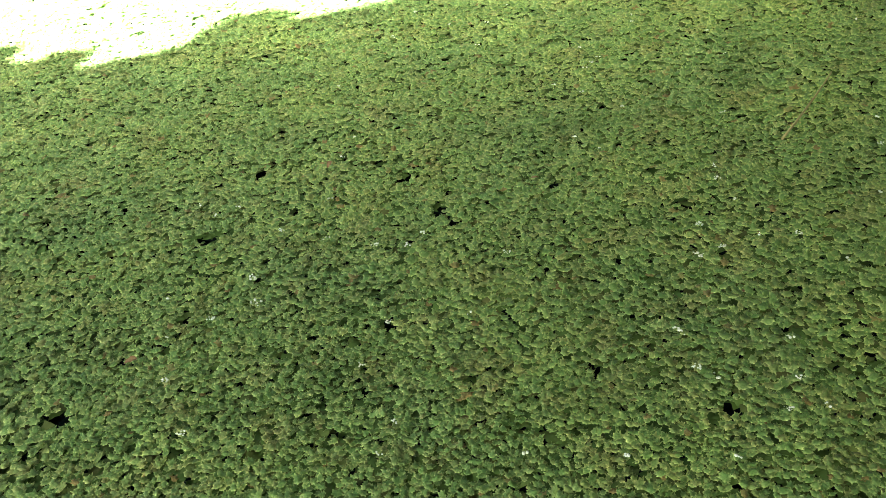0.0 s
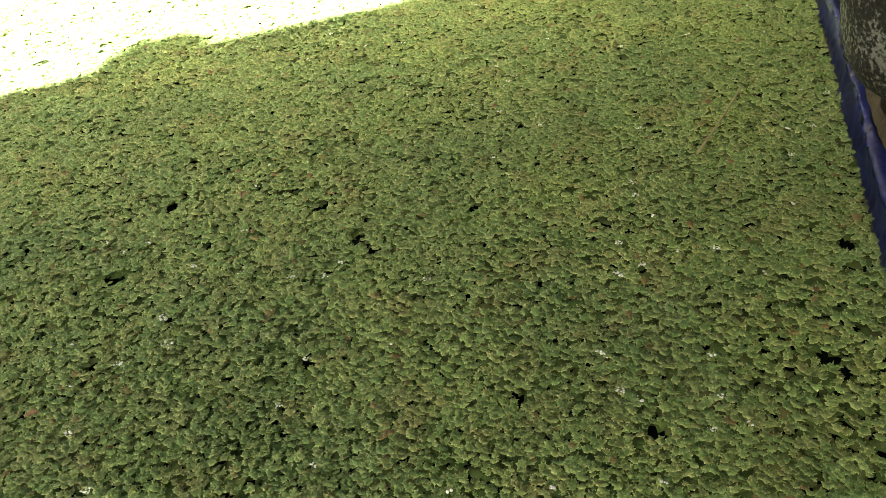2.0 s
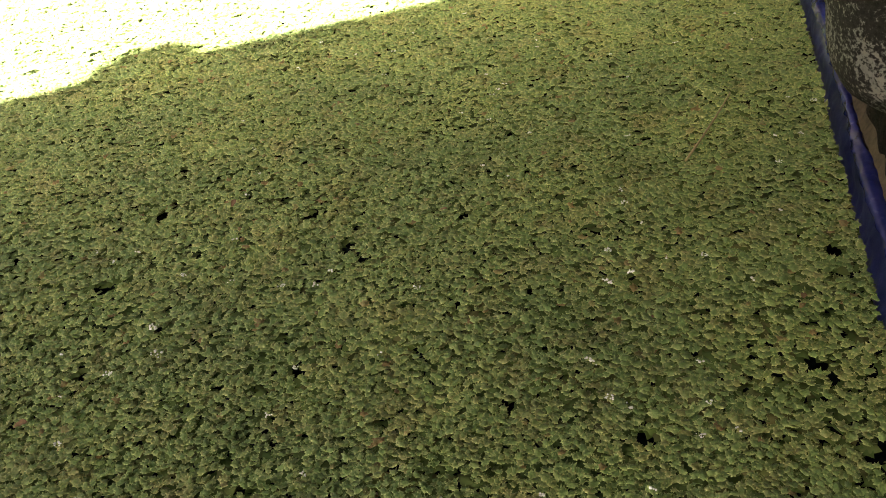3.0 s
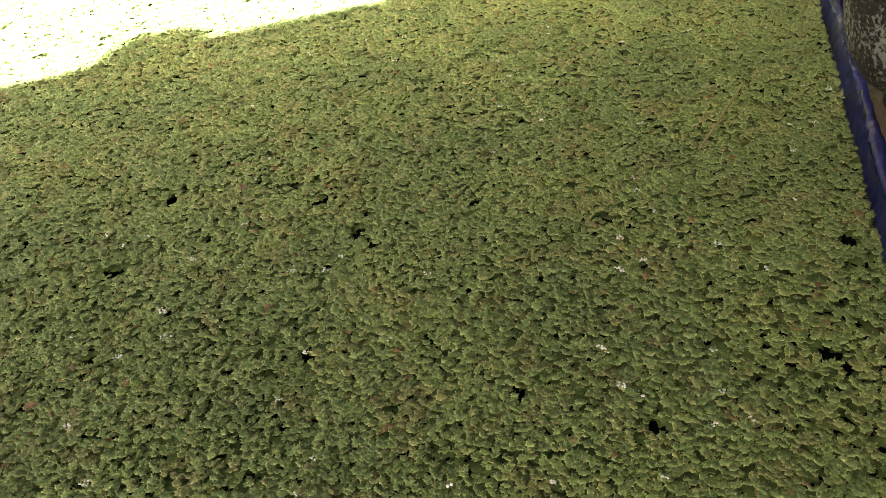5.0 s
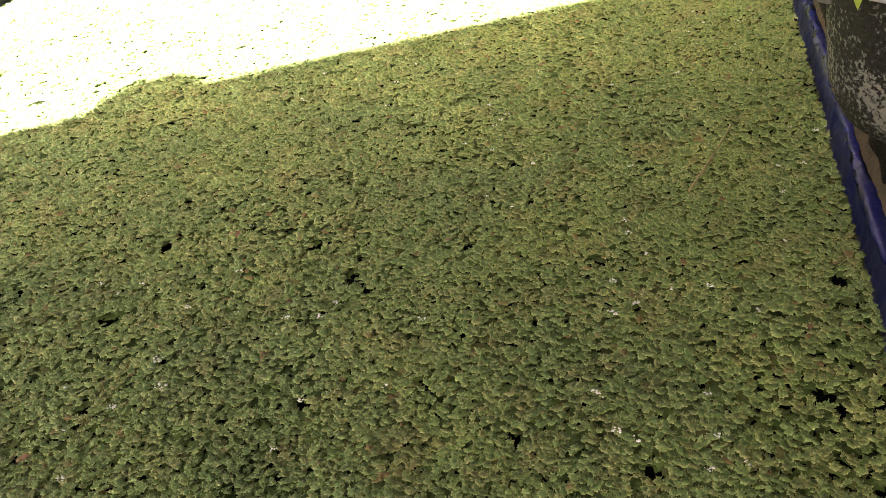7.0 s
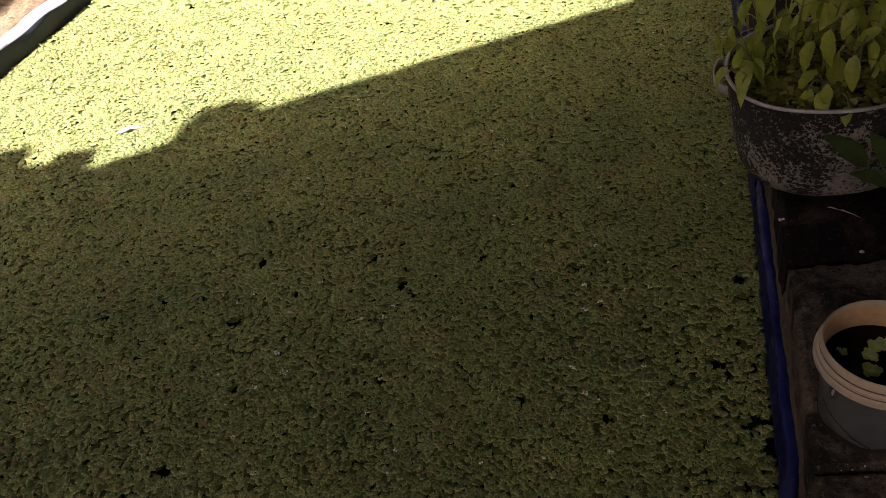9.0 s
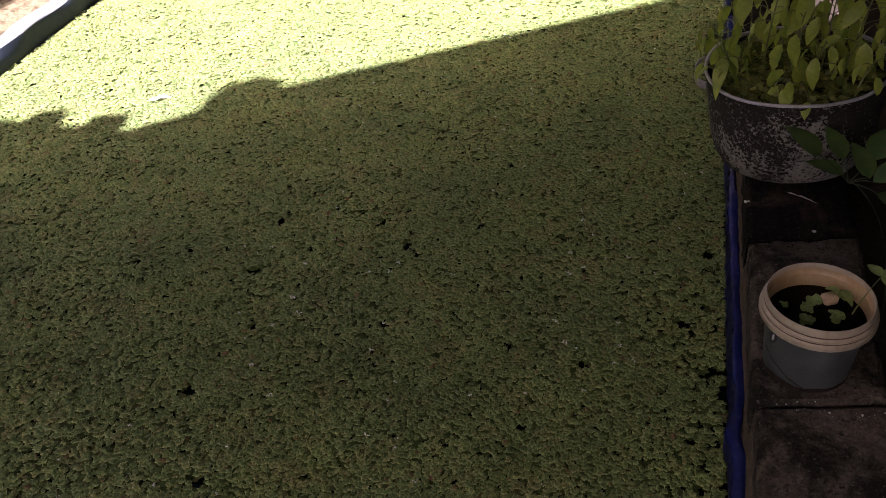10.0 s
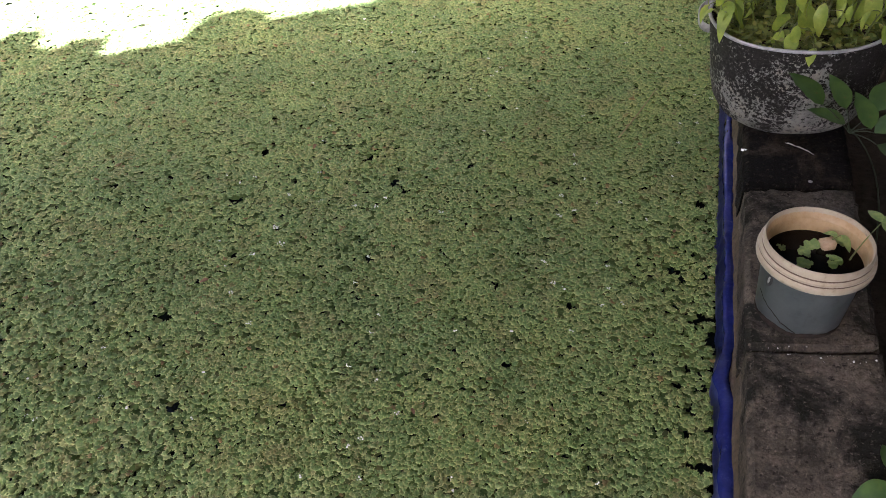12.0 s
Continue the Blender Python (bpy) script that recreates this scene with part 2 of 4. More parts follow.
M_STONE = rough_surface("tan_stone", [(0.3, (0.40, 0.28, 0.16)), (0.7, (0.55, 0.42, 0.27))], [(0.3, (0.34, 0.24, 0.13)), (0.7, (0.6, 0.47, 0.32))], 40, 250, 0.8, 0.4, 0.002)
M_CRUMB = rough_surface("white_crumb", [(0.3, (0.6, 0.6, 0.58)), (0.7, (0.8, 0.8, 0.78))], [(0.3, (0.55, 0.55, 0.5)), (0.7, (0.85, 0.85, 0.82))], 60, 300, 0.6, 0.3, 0.001)
M_FOAM = rough_surface("foam", [(0.3, (0.525, 0.55, 0.5)), (0.7, (0.75, 0.775, 0.7125))], [(0.3, (0.45, 0.475, 0.425)), (0.7, (0.825, 0.8375, 0.7875))], 60, 300, 0.2, 0.1, 0.001)
M_RIM = rough_surface("worn_rim", [(0.3, (0.30, 0.30, 0.31)), (0.7, (0.50, 0.50, 0.51))], [(0.3, (0.16, 0.16, 0.16)), (0.6, (0.48, 0.48, 0.48))], 18, 120, 0.38, 0.2, 0.001, metal=0.3)


def peeling(name):
    """Sooty pot with pale paint left in ragged flakes, thicker low down on the wall."""
    m, nt, p = blank(name)
    big = noise_out(nt, 7, 4, 0.6, 0.6)
    fine = noise_out(nt, 120, 7, 0.75, 0.2)
    total = add(nt, "Math")
    total.operation = "MULTIPLY_ADD"
    nt.links.new(big, total.inputs[0])
    total.inputs[1].default_value = 0.75
    strong = add(nt, "Math")
    strong.operation = "MULTIPLY"
    nt.links.new(fine, strong.inputs[0])
    strong.inputs[1].default_value = 1.25
    nt.links.new(strong.outputs[0], total.inputs[2])
    # the soot is unbroken under the lip, the paint survives lower down
    where = nt.nodes.new("ShaderNodeSeparateXYZ")
    nt.links.new(nt.nodes.new("ShaderNodeTexCoord").outputs["Object"], where.inputs[0])
    worn = nt.nodes.new("ShaderNodeMapRange")
    nt.links.new(where.outputs["Z"], worn.inputs["Value"])
    worn.inputs["From Min"].default_value, worn.inputs["From Max"].default_value = 0.10, 0.28
    worn.inputs["To Min"].default_value, worn.inputs["To Max"].default_value = 0.045, -0.075
    kept = add(nt, "Math")
    nt.links.new(total.outputs[0], kept.inputs[0])
    nt.links.new(worn.outputs[0], kept.inputs[1])
    sharp = nt.nodes.new("ShaderNodeMapRange")
    nt.links.new(kept.outputs[0], sharp.inputs["Value"])
    sharp.inputs["From Min"].default_value, sharp.inputs["From Max"].default_value = 1.020, 1.065
    dark = ramp(nt, fine, [(0.3, (0.005, 0.005, 0.005)), (0.7, (0.040, 0.037, 0.030))])
    pale = ramp(nt, noise_out(nt, 20, 6, 0.7), [(0.3, (0.100, 0.100, 0.086)), (0.5, (0.23, 0.232, 0.205)), (0.7, (0.29, 0.262, 0.205))])
    nt.links.new(mixed(nt, sharp.outputs[0], dark, pale), p.inputs["Base Color"])
    p.inputs["Roughness"].default_value = 0.8
    p.inputs["Specular IOR Level"].default_value = 0.2
    relief(nt, p, total.outputs[0], 0.6, 0.004)
    return m


M_POT = peeling("peeling_pot")


def water_surface(name, colour, roughness, shine):
    m, nt, p = blank(name)
    nt.links.new(ramp(nt, noise_out(nt, 6, 4), [(0.3, colour), (0.7, tuple(c * 2 for c in colour))]), p.inputs["Base Color"])
    p.inputs["Roughness"].default_value, p.inputs["IOR"].default_value = roughness, 1.33
    p.inputs["Specular IOR Level"].default_value = shine
    relief(nt, p, noise_out(nt, 18, 2), 0.06, 0.004)
    return m


M_WATER = water_surface("pond_water", (0.003, 0.005, 0.005), 0.06, 0.1)
M_PAILWATER = water_surface("pail_water", (0.004, 0.0045, 0.004), 0.15, 0.05)


# ---------------------------------------------------------------- mesh helpers
def link(name, bm, material, parent=None, label="", smooth=True):
    me = bpy.data.meshes.new(name)
    bm.normal_update()
    bm.to_mesh(me)
    bm.free()
    for f in me.polygons:
        f.use_smooth = smooth
    me.materials.append(material)
    ob = new(name, me)
    if parent:
        ob.parent = parent
    if label:
        ob["label"] = label
    return ob


def part(name, bm, material, parent, label="", smooth=True):
    return link(name, bm, material, parent, label, smooth)


def group_at(name, x, y, z, turn=0.0):
    ob = new(name)
    ob.empty_display_size = 0.05
    ob.matrix_world = pose(x, y, z, 0, 0, turn)
    return ob


def box(bm, x0, y0, z0, x1, y1, z1):
    m = Matrix.LocRotScale(((x0 + x1) / 2, (y0 + y1) / 2, (z0 + z1) / 2), None, (x1 - x0, y1 - y0, z1 - z0))
    return bmesh.ops.create_cube(bm, size=1, matrix=m)["verts"]


def lathe(profile, seg=64, wobble=0.0, square=2.0):
    """Turn (radius, height) pairs round z. A radius of 0 closes the form."""
    bm = bmesh.new()
    rings = []
    for r, z in profile:
        if r == 0:
            rings.append([bm.verts.new((0, 0, z))])
        else:
            k = [(abs(math.cos(a)) ** square + abs(math.sin(a)) ** square) ** (-1 / square) for a in (math.tau * i / seg for i in range(seg))]
            rings.append([bm.verts.new((r * k[i] * math.cos(a) * (1 + wobble * noise.noise((2 * math.cos(a), 2 * math.sin(a), z * 9))),
                                        r * k[i] * math.sin(a) * (1 + wobble * noise.noise((2 * math.cos(a), 2 * math.sin(a), z * 9))), z))
                          for i, a in ((i, math.tau * i / seg) for i in range(seg))])
    for lo, hi in zip(rings, rings[1:]):
        for i in range(seg):
            j = (i + 1) % seg
            quad = [lo[i % len(lo)], lo[j % len(lo)], hi[j % len(hi)], hi[i % len(hi)]]
            quad = list(dict.fromkeys(quad))
            if len(quad) > 2:
                bm.faces.new(quad)
    bmesh.ops.recalc_face_normals(bm, faces=bm.faces)
    return bm


def tube(points, r0, r1, seg=6):
    bm = bmesh.new()
    pts = [Vector(p) for p in points]
    rings = []
    for i, p in enumerate(pts):
        d = (pts[min(i + 1, len(pts) - 1)] - pts[max(i - 1, 0)]).normalized()
        u = d.orthogonal().normalized()
        v = d.cross(u)
        r = r0 + (r1 - r0) * i / (len(pts) - 1)
        rings.append([bm.verts.new(p + r * (math.cos(a) * u + math.sin(a) * v)) for a in (math.tau * k / seg for k in range(seg))])
    for lo, hi in zip(rings, rings[1:]):
        for i in range(seg):
            bm.faces.new((lo[i], lo[(i + 1) % seg], hi[(i + 1) % seg], hi[i]))
    bm.faces.new(rings[0][::-1])
    bm.faces.new(rings[-1])
    return bm


def bend(a, b, c, n=8):
    """A smooth line from a to c, drawn towards b."""
    a, b, c = Vector(a), Vector(b), Vector(c)
    return [(1 - t) ** 2 * a + 2 * t * (1 - t) * b + t * t * c for t in (i / n for i in range(n + 1))]


def leaf_blade(length, width, droop, fold, seed, wave=0.0, blunt=0.0):
    """An ovate leaf along +x with a sunken midrib, curling down towards its tip."""
    rng = random.Random(seed)
    bm = bmesh.new()
    rows = []
    n = 9
    for i in range(n + 1):
        t = i / n
        w = width / 2 * (math.sin(math.pi * t ** 0.72) ** (0.85 - 0.4 * blunt)) * (1 if 0 < i < n else 0)
        a = droop * t
        x = length * (math.sin(a) / droop if abs(droop) > 1e-3 else t)
        z = -length * ((1 - math.cos(a)) / droop if abs(droop) > 1e-3 else 0)
        mid = bm.verts.new((x, 0, z))
        if 0 < i < n:
            edge = wave * rng.uniform(-1, 1)
            l1 = bm.verts.new((x, w * 0.5, z + w * fold * 0.55 + edge * 0.4))
            l2 = bm.verts.new((x + width * 0.03, w, z + w * fold * 0.7 + edge))
            edge = wave * rng.uniform(-1, 1)
            r1 = bm.verts.new((x, -w * 0.5, z + w * fold * 0.55 + edge * 0.4))
            r2 = bm.verts.new((x + width * 0.03, -w, z + w * fold * 0.7 + edge))
            rows.append((l2, l1, mid, r1, r2))
        else:
            rows.append((mid,))
    for lo, hi in zip(rows, rows[1:]):
        if len(lo) == 1:
            for a, b in zip(hi, hi[1:]):
                bm.faces.new((lo[0], b, a))
        elif len(hi) == 1:
            for a, b in zip(lo, lo[1:]):
                bm.faces.new((a, b, hi[0]))
        else:
            for k in range(4):
                bm.faces.new((lo[k], lo[k + 1], hi[k + 1], hi[k]))
    bmesh.ops.recalc_face_normals(bm, faces=bm.faces)
    return bm


def blade_mesh(name, bm, material):
    me = bpy.data.meshes.new(name)
    bm.to_mesh(me)
    bm.free()
    for f in me.polygons:
        f.use_smooth = True
    me.materials.append(material)
    return me


def place(name, me, parent, m):
    ob = new(name, me)
    ob.parent = parent
    ob.matrix_local = m
    return ob


def along(p, d, roll=0.0, scale=1.0):
    """Put +x of a mesh along d at p."""
    q = Vector(d).to_track_quat("X", "Z")
    return Matrix.Translation(p) @ q.to_matrix().to_4x4() @ pose(0, 0, 0, roll) @ Matrix.Scale(scale, 4)


# ---------------------------------------------------------------- the large structure
def shore_right(y):
    return 0.289 - 0.052 * (y - 1.5)


def shore_left(y):
    return -2.092 - 0.05 * (y - 2.2)


bm = bmesh.new()
bmesh.ops.create_grid(bm, x_segments=40, y_segments=40, size=160)
for v in bm.verts:
    v.co.z = -0.52
tagged(link("ground", bm, M_GROUND), "bare brown earth round the pond", "ground", kind="structure")

bm = bmesh.new()
vs = [bm.verts.new(p) for p in ((-2.02, -0.45, -0.012), (0.40, -0.45, -0.012), (0.13, 4.78, -0.012), (-2.24, 4.78, -0.012))]
bm.faces.new(vs)
tagged(link("water", bm, M_WATER), "dark still pond water under floating fern", "water", kind="structure")

# unseen wall, added to hold light off the right-hand side
bm = bmesh.new()
box(bm, 0.86, -4.0, 0.30, 1.16, 5.2, 2.78)
bmesh.ops.bevel(bm, geom=bm.edges[:], offset=0.01, segments=1, affect="EDGES")
tagged(link("shade_wall_east", bm, M_PLASTER, smooth=False), "unseen grey wall added beside the pond to cut light", "wall", kind="structure")
# wall base and ground coloured near black for the shaded gap beyond the ledge
bm = bmesh.new()
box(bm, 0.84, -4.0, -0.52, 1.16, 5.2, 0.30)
tagged(link("dark_wall_base", bm, M_SOIL_SHADE, smooth=False), "added wall base, coloured near black for deep shade", "plinth", kind="structure")
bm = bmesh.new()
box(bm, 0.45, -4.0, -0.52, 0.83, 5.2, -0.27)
tagged(link("gutter", bm, M_SOIL_SHADE, smooth=False), "earth beside the ledge, coloured near black for deep shade", "gutter", kind="structure")
# unseen closing wall, its height set to limit light from behind
bm = bmesh.new()
box(bm, -3.6, -4.16, -0.52, 1.16, -4.0, 1.5)
tagged(link("shade_wall_south", bm, M_PLASTER, smooth=False), "unseen grey wall added behind the yard to cut light", "wall", kind="structure")

# two unseen walls, added to narrow the open sky above the pond
bm = bmesh.new()
box(bm, -3.6, 5.4, -0.52, 1.16, 5.56, 5.0)
tagged(link("shade_wall_north", bm, M_GARDEN, smooth=False), "tall dark wall, unseen, added to block sky light", "wall", kind="structure")
bm = bmesh.new()
box(bm, -3.6, -4.16, -0.52, -3.45, 5.4, 3.5)
tagged(link("shade_wall_west", bm, M_GARDEN, smooth=False), "dark side wall, unseen, added to block sky light", "wall", kind="structure")

# unseen lean-to roof added for shade: oblique eave follows shadow edge, rest blocks sky
bm = bmesh.new()
outline = [(-2.784, 0.519), (-2.044, 0.519), (-1.654, 0.849), (-0.534, 1.619), (-0.034, 1.924), (-0.034, 2.2), (-1.9, 2.2), (-1.9, 5.3), (0.855, 5.3), (0.855, -1.35), (-2.784, -1.35)]
low = [bm.verts.new((x, y, 2.00)) for x, y in outline]
top = [bm.verts.new((x, y, 2.03)) for x, y in outline]
bm.faces.new(low[::-1])
bm.faces.new(top)
for i in range(len(outline)):
    j = (i + 1) % len(outline)
    bm.faces.new((low[i], low[j], top[j], top[i]))
bmesh.ops.recalc_face_normals(bm, faces=bm.faces)
tagged(link("roof", bm, M_ROOF, smooth=False), "dark lean-to roof sheet, unseen, added to shade the near pond", "roof", kind="structure")


def shadow_tuft(x, y, z, r, leaves, seed):
    """Unseen leafy tuft added on the eave to give the cast shadow its bumps."""
    rng = random.Random(seed)
    g = group_at("creeper", x, y, z)
    part("stem", tube(bend((0.12, -0.12, 0.03), (0.05, -0.05, r * 0.6), (0, 0, r * 0.3)), 0.008, 0.004), M_STEM, g)
    me = blade_mesh("leaf", leaf_blade(0.055, 0.042, 0.5, 0.2, seed), M_DARKLEAF)
    for _ in range(leaves):
        d = Vector((rng.gauss(0, 1), rng.gauss(0, 1), rng.gauss(0, 0.7))).normalized()
        place("leaf", me, g, along(d * r * rng.uniform(0.02, 0.75), d + Vector((0, 0, -0.3))))
    tagged(g, "unseen leafy tuft added to bump the shadow's edge", "creeper")


shadow_tuft(-1.774, 0.754, 2.02, 0.098, 460, 3)
shadow_tuft(-2.134, 0.519, 2.02, 0.048, 120, 4)
shadow_tuft(-2.344, 0.514, 2.02, 0.054, 130, 5)


def liner(name, shore, side, profile, material, y0, y1, step, folds, seed, inner=None, crisp=1.0, inner_rows=0, bulge=0.0):
    """Sheet folded over the edge of the pond: profile is (outward, height), crumpled along the edge."""
    bm = bmesh.new()
    rows = []
    n = int((y1 - y0) / step)
    for i in range(n + 1):
        y = y0 + i * step
        row = []
        for k, (o, z) in enumerate(profile):
            f = k / (len(profile) - 1)
            a = noise.noise((y * 4.3 + seed, k * 0.35, 0.3)) * 0.55 + crisp * (abs(noise.noise((y * 9.0 + z * 30 + seed, k * 0.5, 2.7))) * 0.7 - 0.25)
            b = (abs(noise.noise((y * 24.0 - z * 60, k * 0.5, seed))) - 0.25) * 0.75 + noise.noise((y * 60.0 + z * 90, k * 0.9, seed)) * 0.16
            c = noise.noise((y * 5.1 + seed, 7.7, k * 0.2))
            up = 1 if z > 0.01 else 0
            row.append(bm.verts.new((shore(y) + side * (o + folds * (a + crisp * b)) + bulge * math.exp(-((y - 1.12) / 0.030) ** 2), y, z + up * folds * 0.55 * c)))
        rows.append(row)
    for lo, hi in zip(rows, rows[1:]):
        for k in range(len(profile) - 1):
            # lowest profile rows get the darker colour that carries the face's shade
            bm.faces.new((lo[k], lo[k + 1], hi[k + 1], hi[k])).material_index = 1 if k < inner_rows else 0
    bmesh.ops.solidify(bm, geom=bm.faces[:], thickness=0.0015)
    bmesh.ops.recalc_face_normals(bm, faces=bm.faces)
    ob = link(name, bm, material)
    if inner:
        ob.data.materials.append(inner)
    return ob


PROFILE = [(0.000, -0.20), (-0.001, -0.03), (-0.001, 0.000), (0.000, 0.012), (0.000, 0.024), (0.001, 0.036), (0.002, 0.046), (0.004, 0.053), (0.008, 0.056), (0.013, 0.057), (0.018, 0.056), (0.022, 0.053), (0.023, 0.03), (0.023, 0.0)]
tagged(liner("pond_liner", shore_right, 1, PROFILE, M_TARP, -0.4, 4.75, 0.006, 0.011, 1.3, M_TARP_SHADE, 1.0, 6, -0.010), "crumpled blue plastic tarpaulin lining the pond edge", "pond liner", kind="structure")
WIDE = [(0.000, -0.20), (0.000, -0.03), (0.000, 0.000), (0.002, 0.025), (0.005, 0.050), (0.010, 0.068), (0.016, 0.074), (0.032, 0.076), (0.056, 0.075), (0.080, 0.073), (0.094, 0.06), (0.096, 0.0)]
tagged(liner("pond_liner", shore_left, -1, WIDE, M_LINER, -0.4, 4.75, 0.014, 0.024, 8.1, M_LINER_SHADE, 0.25, 5), "pale silvery tarpaulin folded over the sunny pond edge", "pond liner", kind="structure")


def rough_block(name, lx, ly, lz, seed, cell=0.012, amp=0.006, skew=0.0):
    """A cast block with a pitted top and chipped edges; its base centre is the origin."""
    bm = bmesh.new()
    nx, ny = max(4, int(lx / cell)), max(4, int(ly / cell))
    grid = []
    for i in range(nx + 1):
        row = []
        for j in range(ny + 1):
            x, y = (i / nx - 0.5) * lx, (j / ny - 0.5) * ly
            p = Vector((x + seed * 3.1, y + seed, 0))
            d = noise.noise(p * 9) * 0.5 + noise.noise(p * 26) * 0.45 + noise.noise(p * 70) * 0.45 - 1.4 * max(0, noise.noise(p * 38 + Vector((9, 0, 0))) - 0.25)
            inset = min(lx / 2 - abs(x), ly / 2 - abs(y))
            chip = max(0, 0.008 - inset) * (0.9 + 1.2 * noise.noise(p * 30))
            row.append(bm.verts.new((x + 0.0025 * noise.noise(p * 33), y + 0.0025 * noise.noise(p * 33 + Vector((0, 7, 0))), lz + d * amp - chip)))
        grid.append(row)
    for i in range(nx):
        for j in range(ny):
            bm.faces.new((grid[i][j], grid[i + 1][j], grid[i + 1][j + 1], grid[i][j + 1]))
    rim = [grid[i][0] for i in range(nx)] + [grid[nx][j] for j in range(ny)] + [grid[i][ny] for i in range(nx, 0, -1)] + [grid[0][j] for j in range(ny, 0, -1)]
    low = [bm.verts.new((v.co.x, v.co.y, 0)) for v in rim]
    for k in range(len(rim)):
        q = (k + 1) % len(rim)
        bm.faces.new((rim[q], rim[k], low[k], low[q]))
    bm.faces.new(low[::-1])
    for v in bm.verts:
        v.co.y += skew * v.co.x
    bmesh.ops.recalc_face_normals(bm, faces=bm.faces)
    return bm


# right-hand ledge: mortar strip along the liner, then a row of blocks
LEDGE_Z = 0.140
ledge = group_at("ledge_east", 0.43, 1.4, 0)
tagged(ledge, "weathered concrete block ledge along the pond", "ledge", kind="structure")
bm = bmesh.new()
rows = []
for i in range(240):
    y = -0.4 + i * 0.0215
    s = shore_right(y) + 0.014
    h = 0.056 + 0.005 * noise.noise((y * 14, 0.2, 5)) + 0.004 * noise.noise((y * 45, 0.2, 5))
    w = 0.014 + 0.003 * noise.noise((y * 11, 3.3, 1))
    rows.append([bm.verts.new((x - 0.43, y - 1.4, z)) for x, z in ((s, -0.5), (s, h - 0.008), (s + 0.005, h), (s + w * 0.7, h + 0.012), (s + w, h + 0.034), (s + w + 0.012, LEDGE_Z - 0.014), (s + w + 0.03, -0.5))])
for lo, hi in zip(rows, rows[1:]):
    for k in range(6):
        bm.faces.new((lo[k], lo[k + 1], hi[k + 1], hi[k]))
bmesh.ops.recalc_face_normals(bm, faces=bm.faces)
part("mortar_strip", bm, M_MORTAR, ledge, "grey-brown mortar strip beside the liner")
for k, (yc, ly, wx, dz) in enumerate(((-0.315, 0.412, 0.199, 0.0), (0.100, 0.412, 0.199, 0.002), (0.513, 0.412, 0.199, 0.0), (0.925, 0.411, 0.198, -0.001), (1.339, 0.413, 0.199, 0.0), (1.757, 0.413, 0.200, 0.003),
                                      (2.172, 0.412, 0.199, -0.003), (2.585, 0.412, 0.199, 0.0), (2.998, 0.412, 0.199, 0.0), (3.411, 0.412, 0.199, 0.0), (3.824, 0.412, 0.199, 0.0), (4.237, 0.412, 0.199, 0.0), (4.6, 0.300, 0.190, 0.0))):
    # blocks from the pot onwards take the darker, shaded copy
    ob = part("block", rough_block("block", wx, ly, 0.655, k + 1, 0.009, 0.005, skew=0.20), M_BLOCK_SHADED if k > 4 else M_BLOCK, ledge, smooth=False)
    ob.matrix_local = pose(shore_right(yc) + 0.024 + wx / 2 - 0.43, yc - 1.4, -0.515 + dz, 0, 0, 2.4)

# left-hand bank: sunlit rough blocks beyond the silver sheet
bank = group_at("ledge_west", -2.3, 2.2, 0)
tagged(bank, "sunlit brown earthen block bank beyond the liner", "ledge", kind="structure")
for k, (yc, ly, wx, dz) in enumerate(((0.3, 0.9, 0.5, -0.01), (1.22, 0.88, 0.5, 0.0), (2.02, 0.66, 0.5, -0.012), (2.70, 0.62, 0.5, 0.006), (3.5, 0.92, 0.5, 0.0), (4.4, 0.9, 0.5, 0.0))):
    ob = part("block", rough_block("block", wx, ly, 0.57, k + 21, 0.02, 0.022), M_BANK, bank, smooth=False)
    ob.matrix_local = pose(shore_left(yc) - 0.096 - wx / 2 + 2.3, yc - 2.2, -0.515 + dz, 0, 0, 3.4)


# plain block edges that close the pond at its two ends
for name, yc, seed in (("ledge_south", -0.56, 41), ("ledge_north", 4.88, 51)):
    end = group_at(name, -0.8, yc, 0)
    tagged(end, "weathered concrete block edge across the pond end", "ledge", kind="structure")
    for k in range(4):
        ob = part("block", rough_block("block", 0.60, 0.24, 0.57, seed + k, 0.02), M_BLOCK, end, smooth=False)
        ob.matrix_local = pose(-0.94 + 0.612 * k, 0, -0.515 + 0.004 * (k % 2))


# ---------------------------------------------------------------- the floating fern
HOLES = [(0.24, 1.636, 0.015), (0.041, 1.267, 0.01), (-0.112, 1.29, 0.009), (0.014, 1.268, 0.005), (-0.504, 1.629, 0.012), (-0.415, 1.554, 0.013), (-0.451, 1.682, 0.012), (-0.73, 1.401, 0.014),
         (-0.923, 1.44, 0.012), (-0.974, 1.478, 0.008), (-0.633, 1.498, 0.012), (-0.619, 1.532, 0.007), (-0.748, 1.586, 0.011), (-0.67, 1.323, 0.009), (-0.649, 1.232, 0.012), (-0.665, 1.269, 0.006),
         (-0.423, 1.346, 0.008), (-0.337, 1.336, 0.008), (-0.244, 1.349, 0.01), (-0.381, 1.293, 0.01), (-0.164, 1.328, 0.009), (0.203, 1.418, 0.007), (0.217, 1.316, 0.008), (0.252, 1.288, 0.01),
         (-0.257, 1.907, 0.014), (-0.272, 1.651, 0.013), (-0.18, 2.273, 0.014), (0.03, 2.183, 0.008), (-0.477, 2.038, 0.012), (-0.566, 0.853, 0.013), (0.302, 0.972, 0.015), (0.26, 1.28, 0.01),
         (-0.693, 1.042, 0.014)]


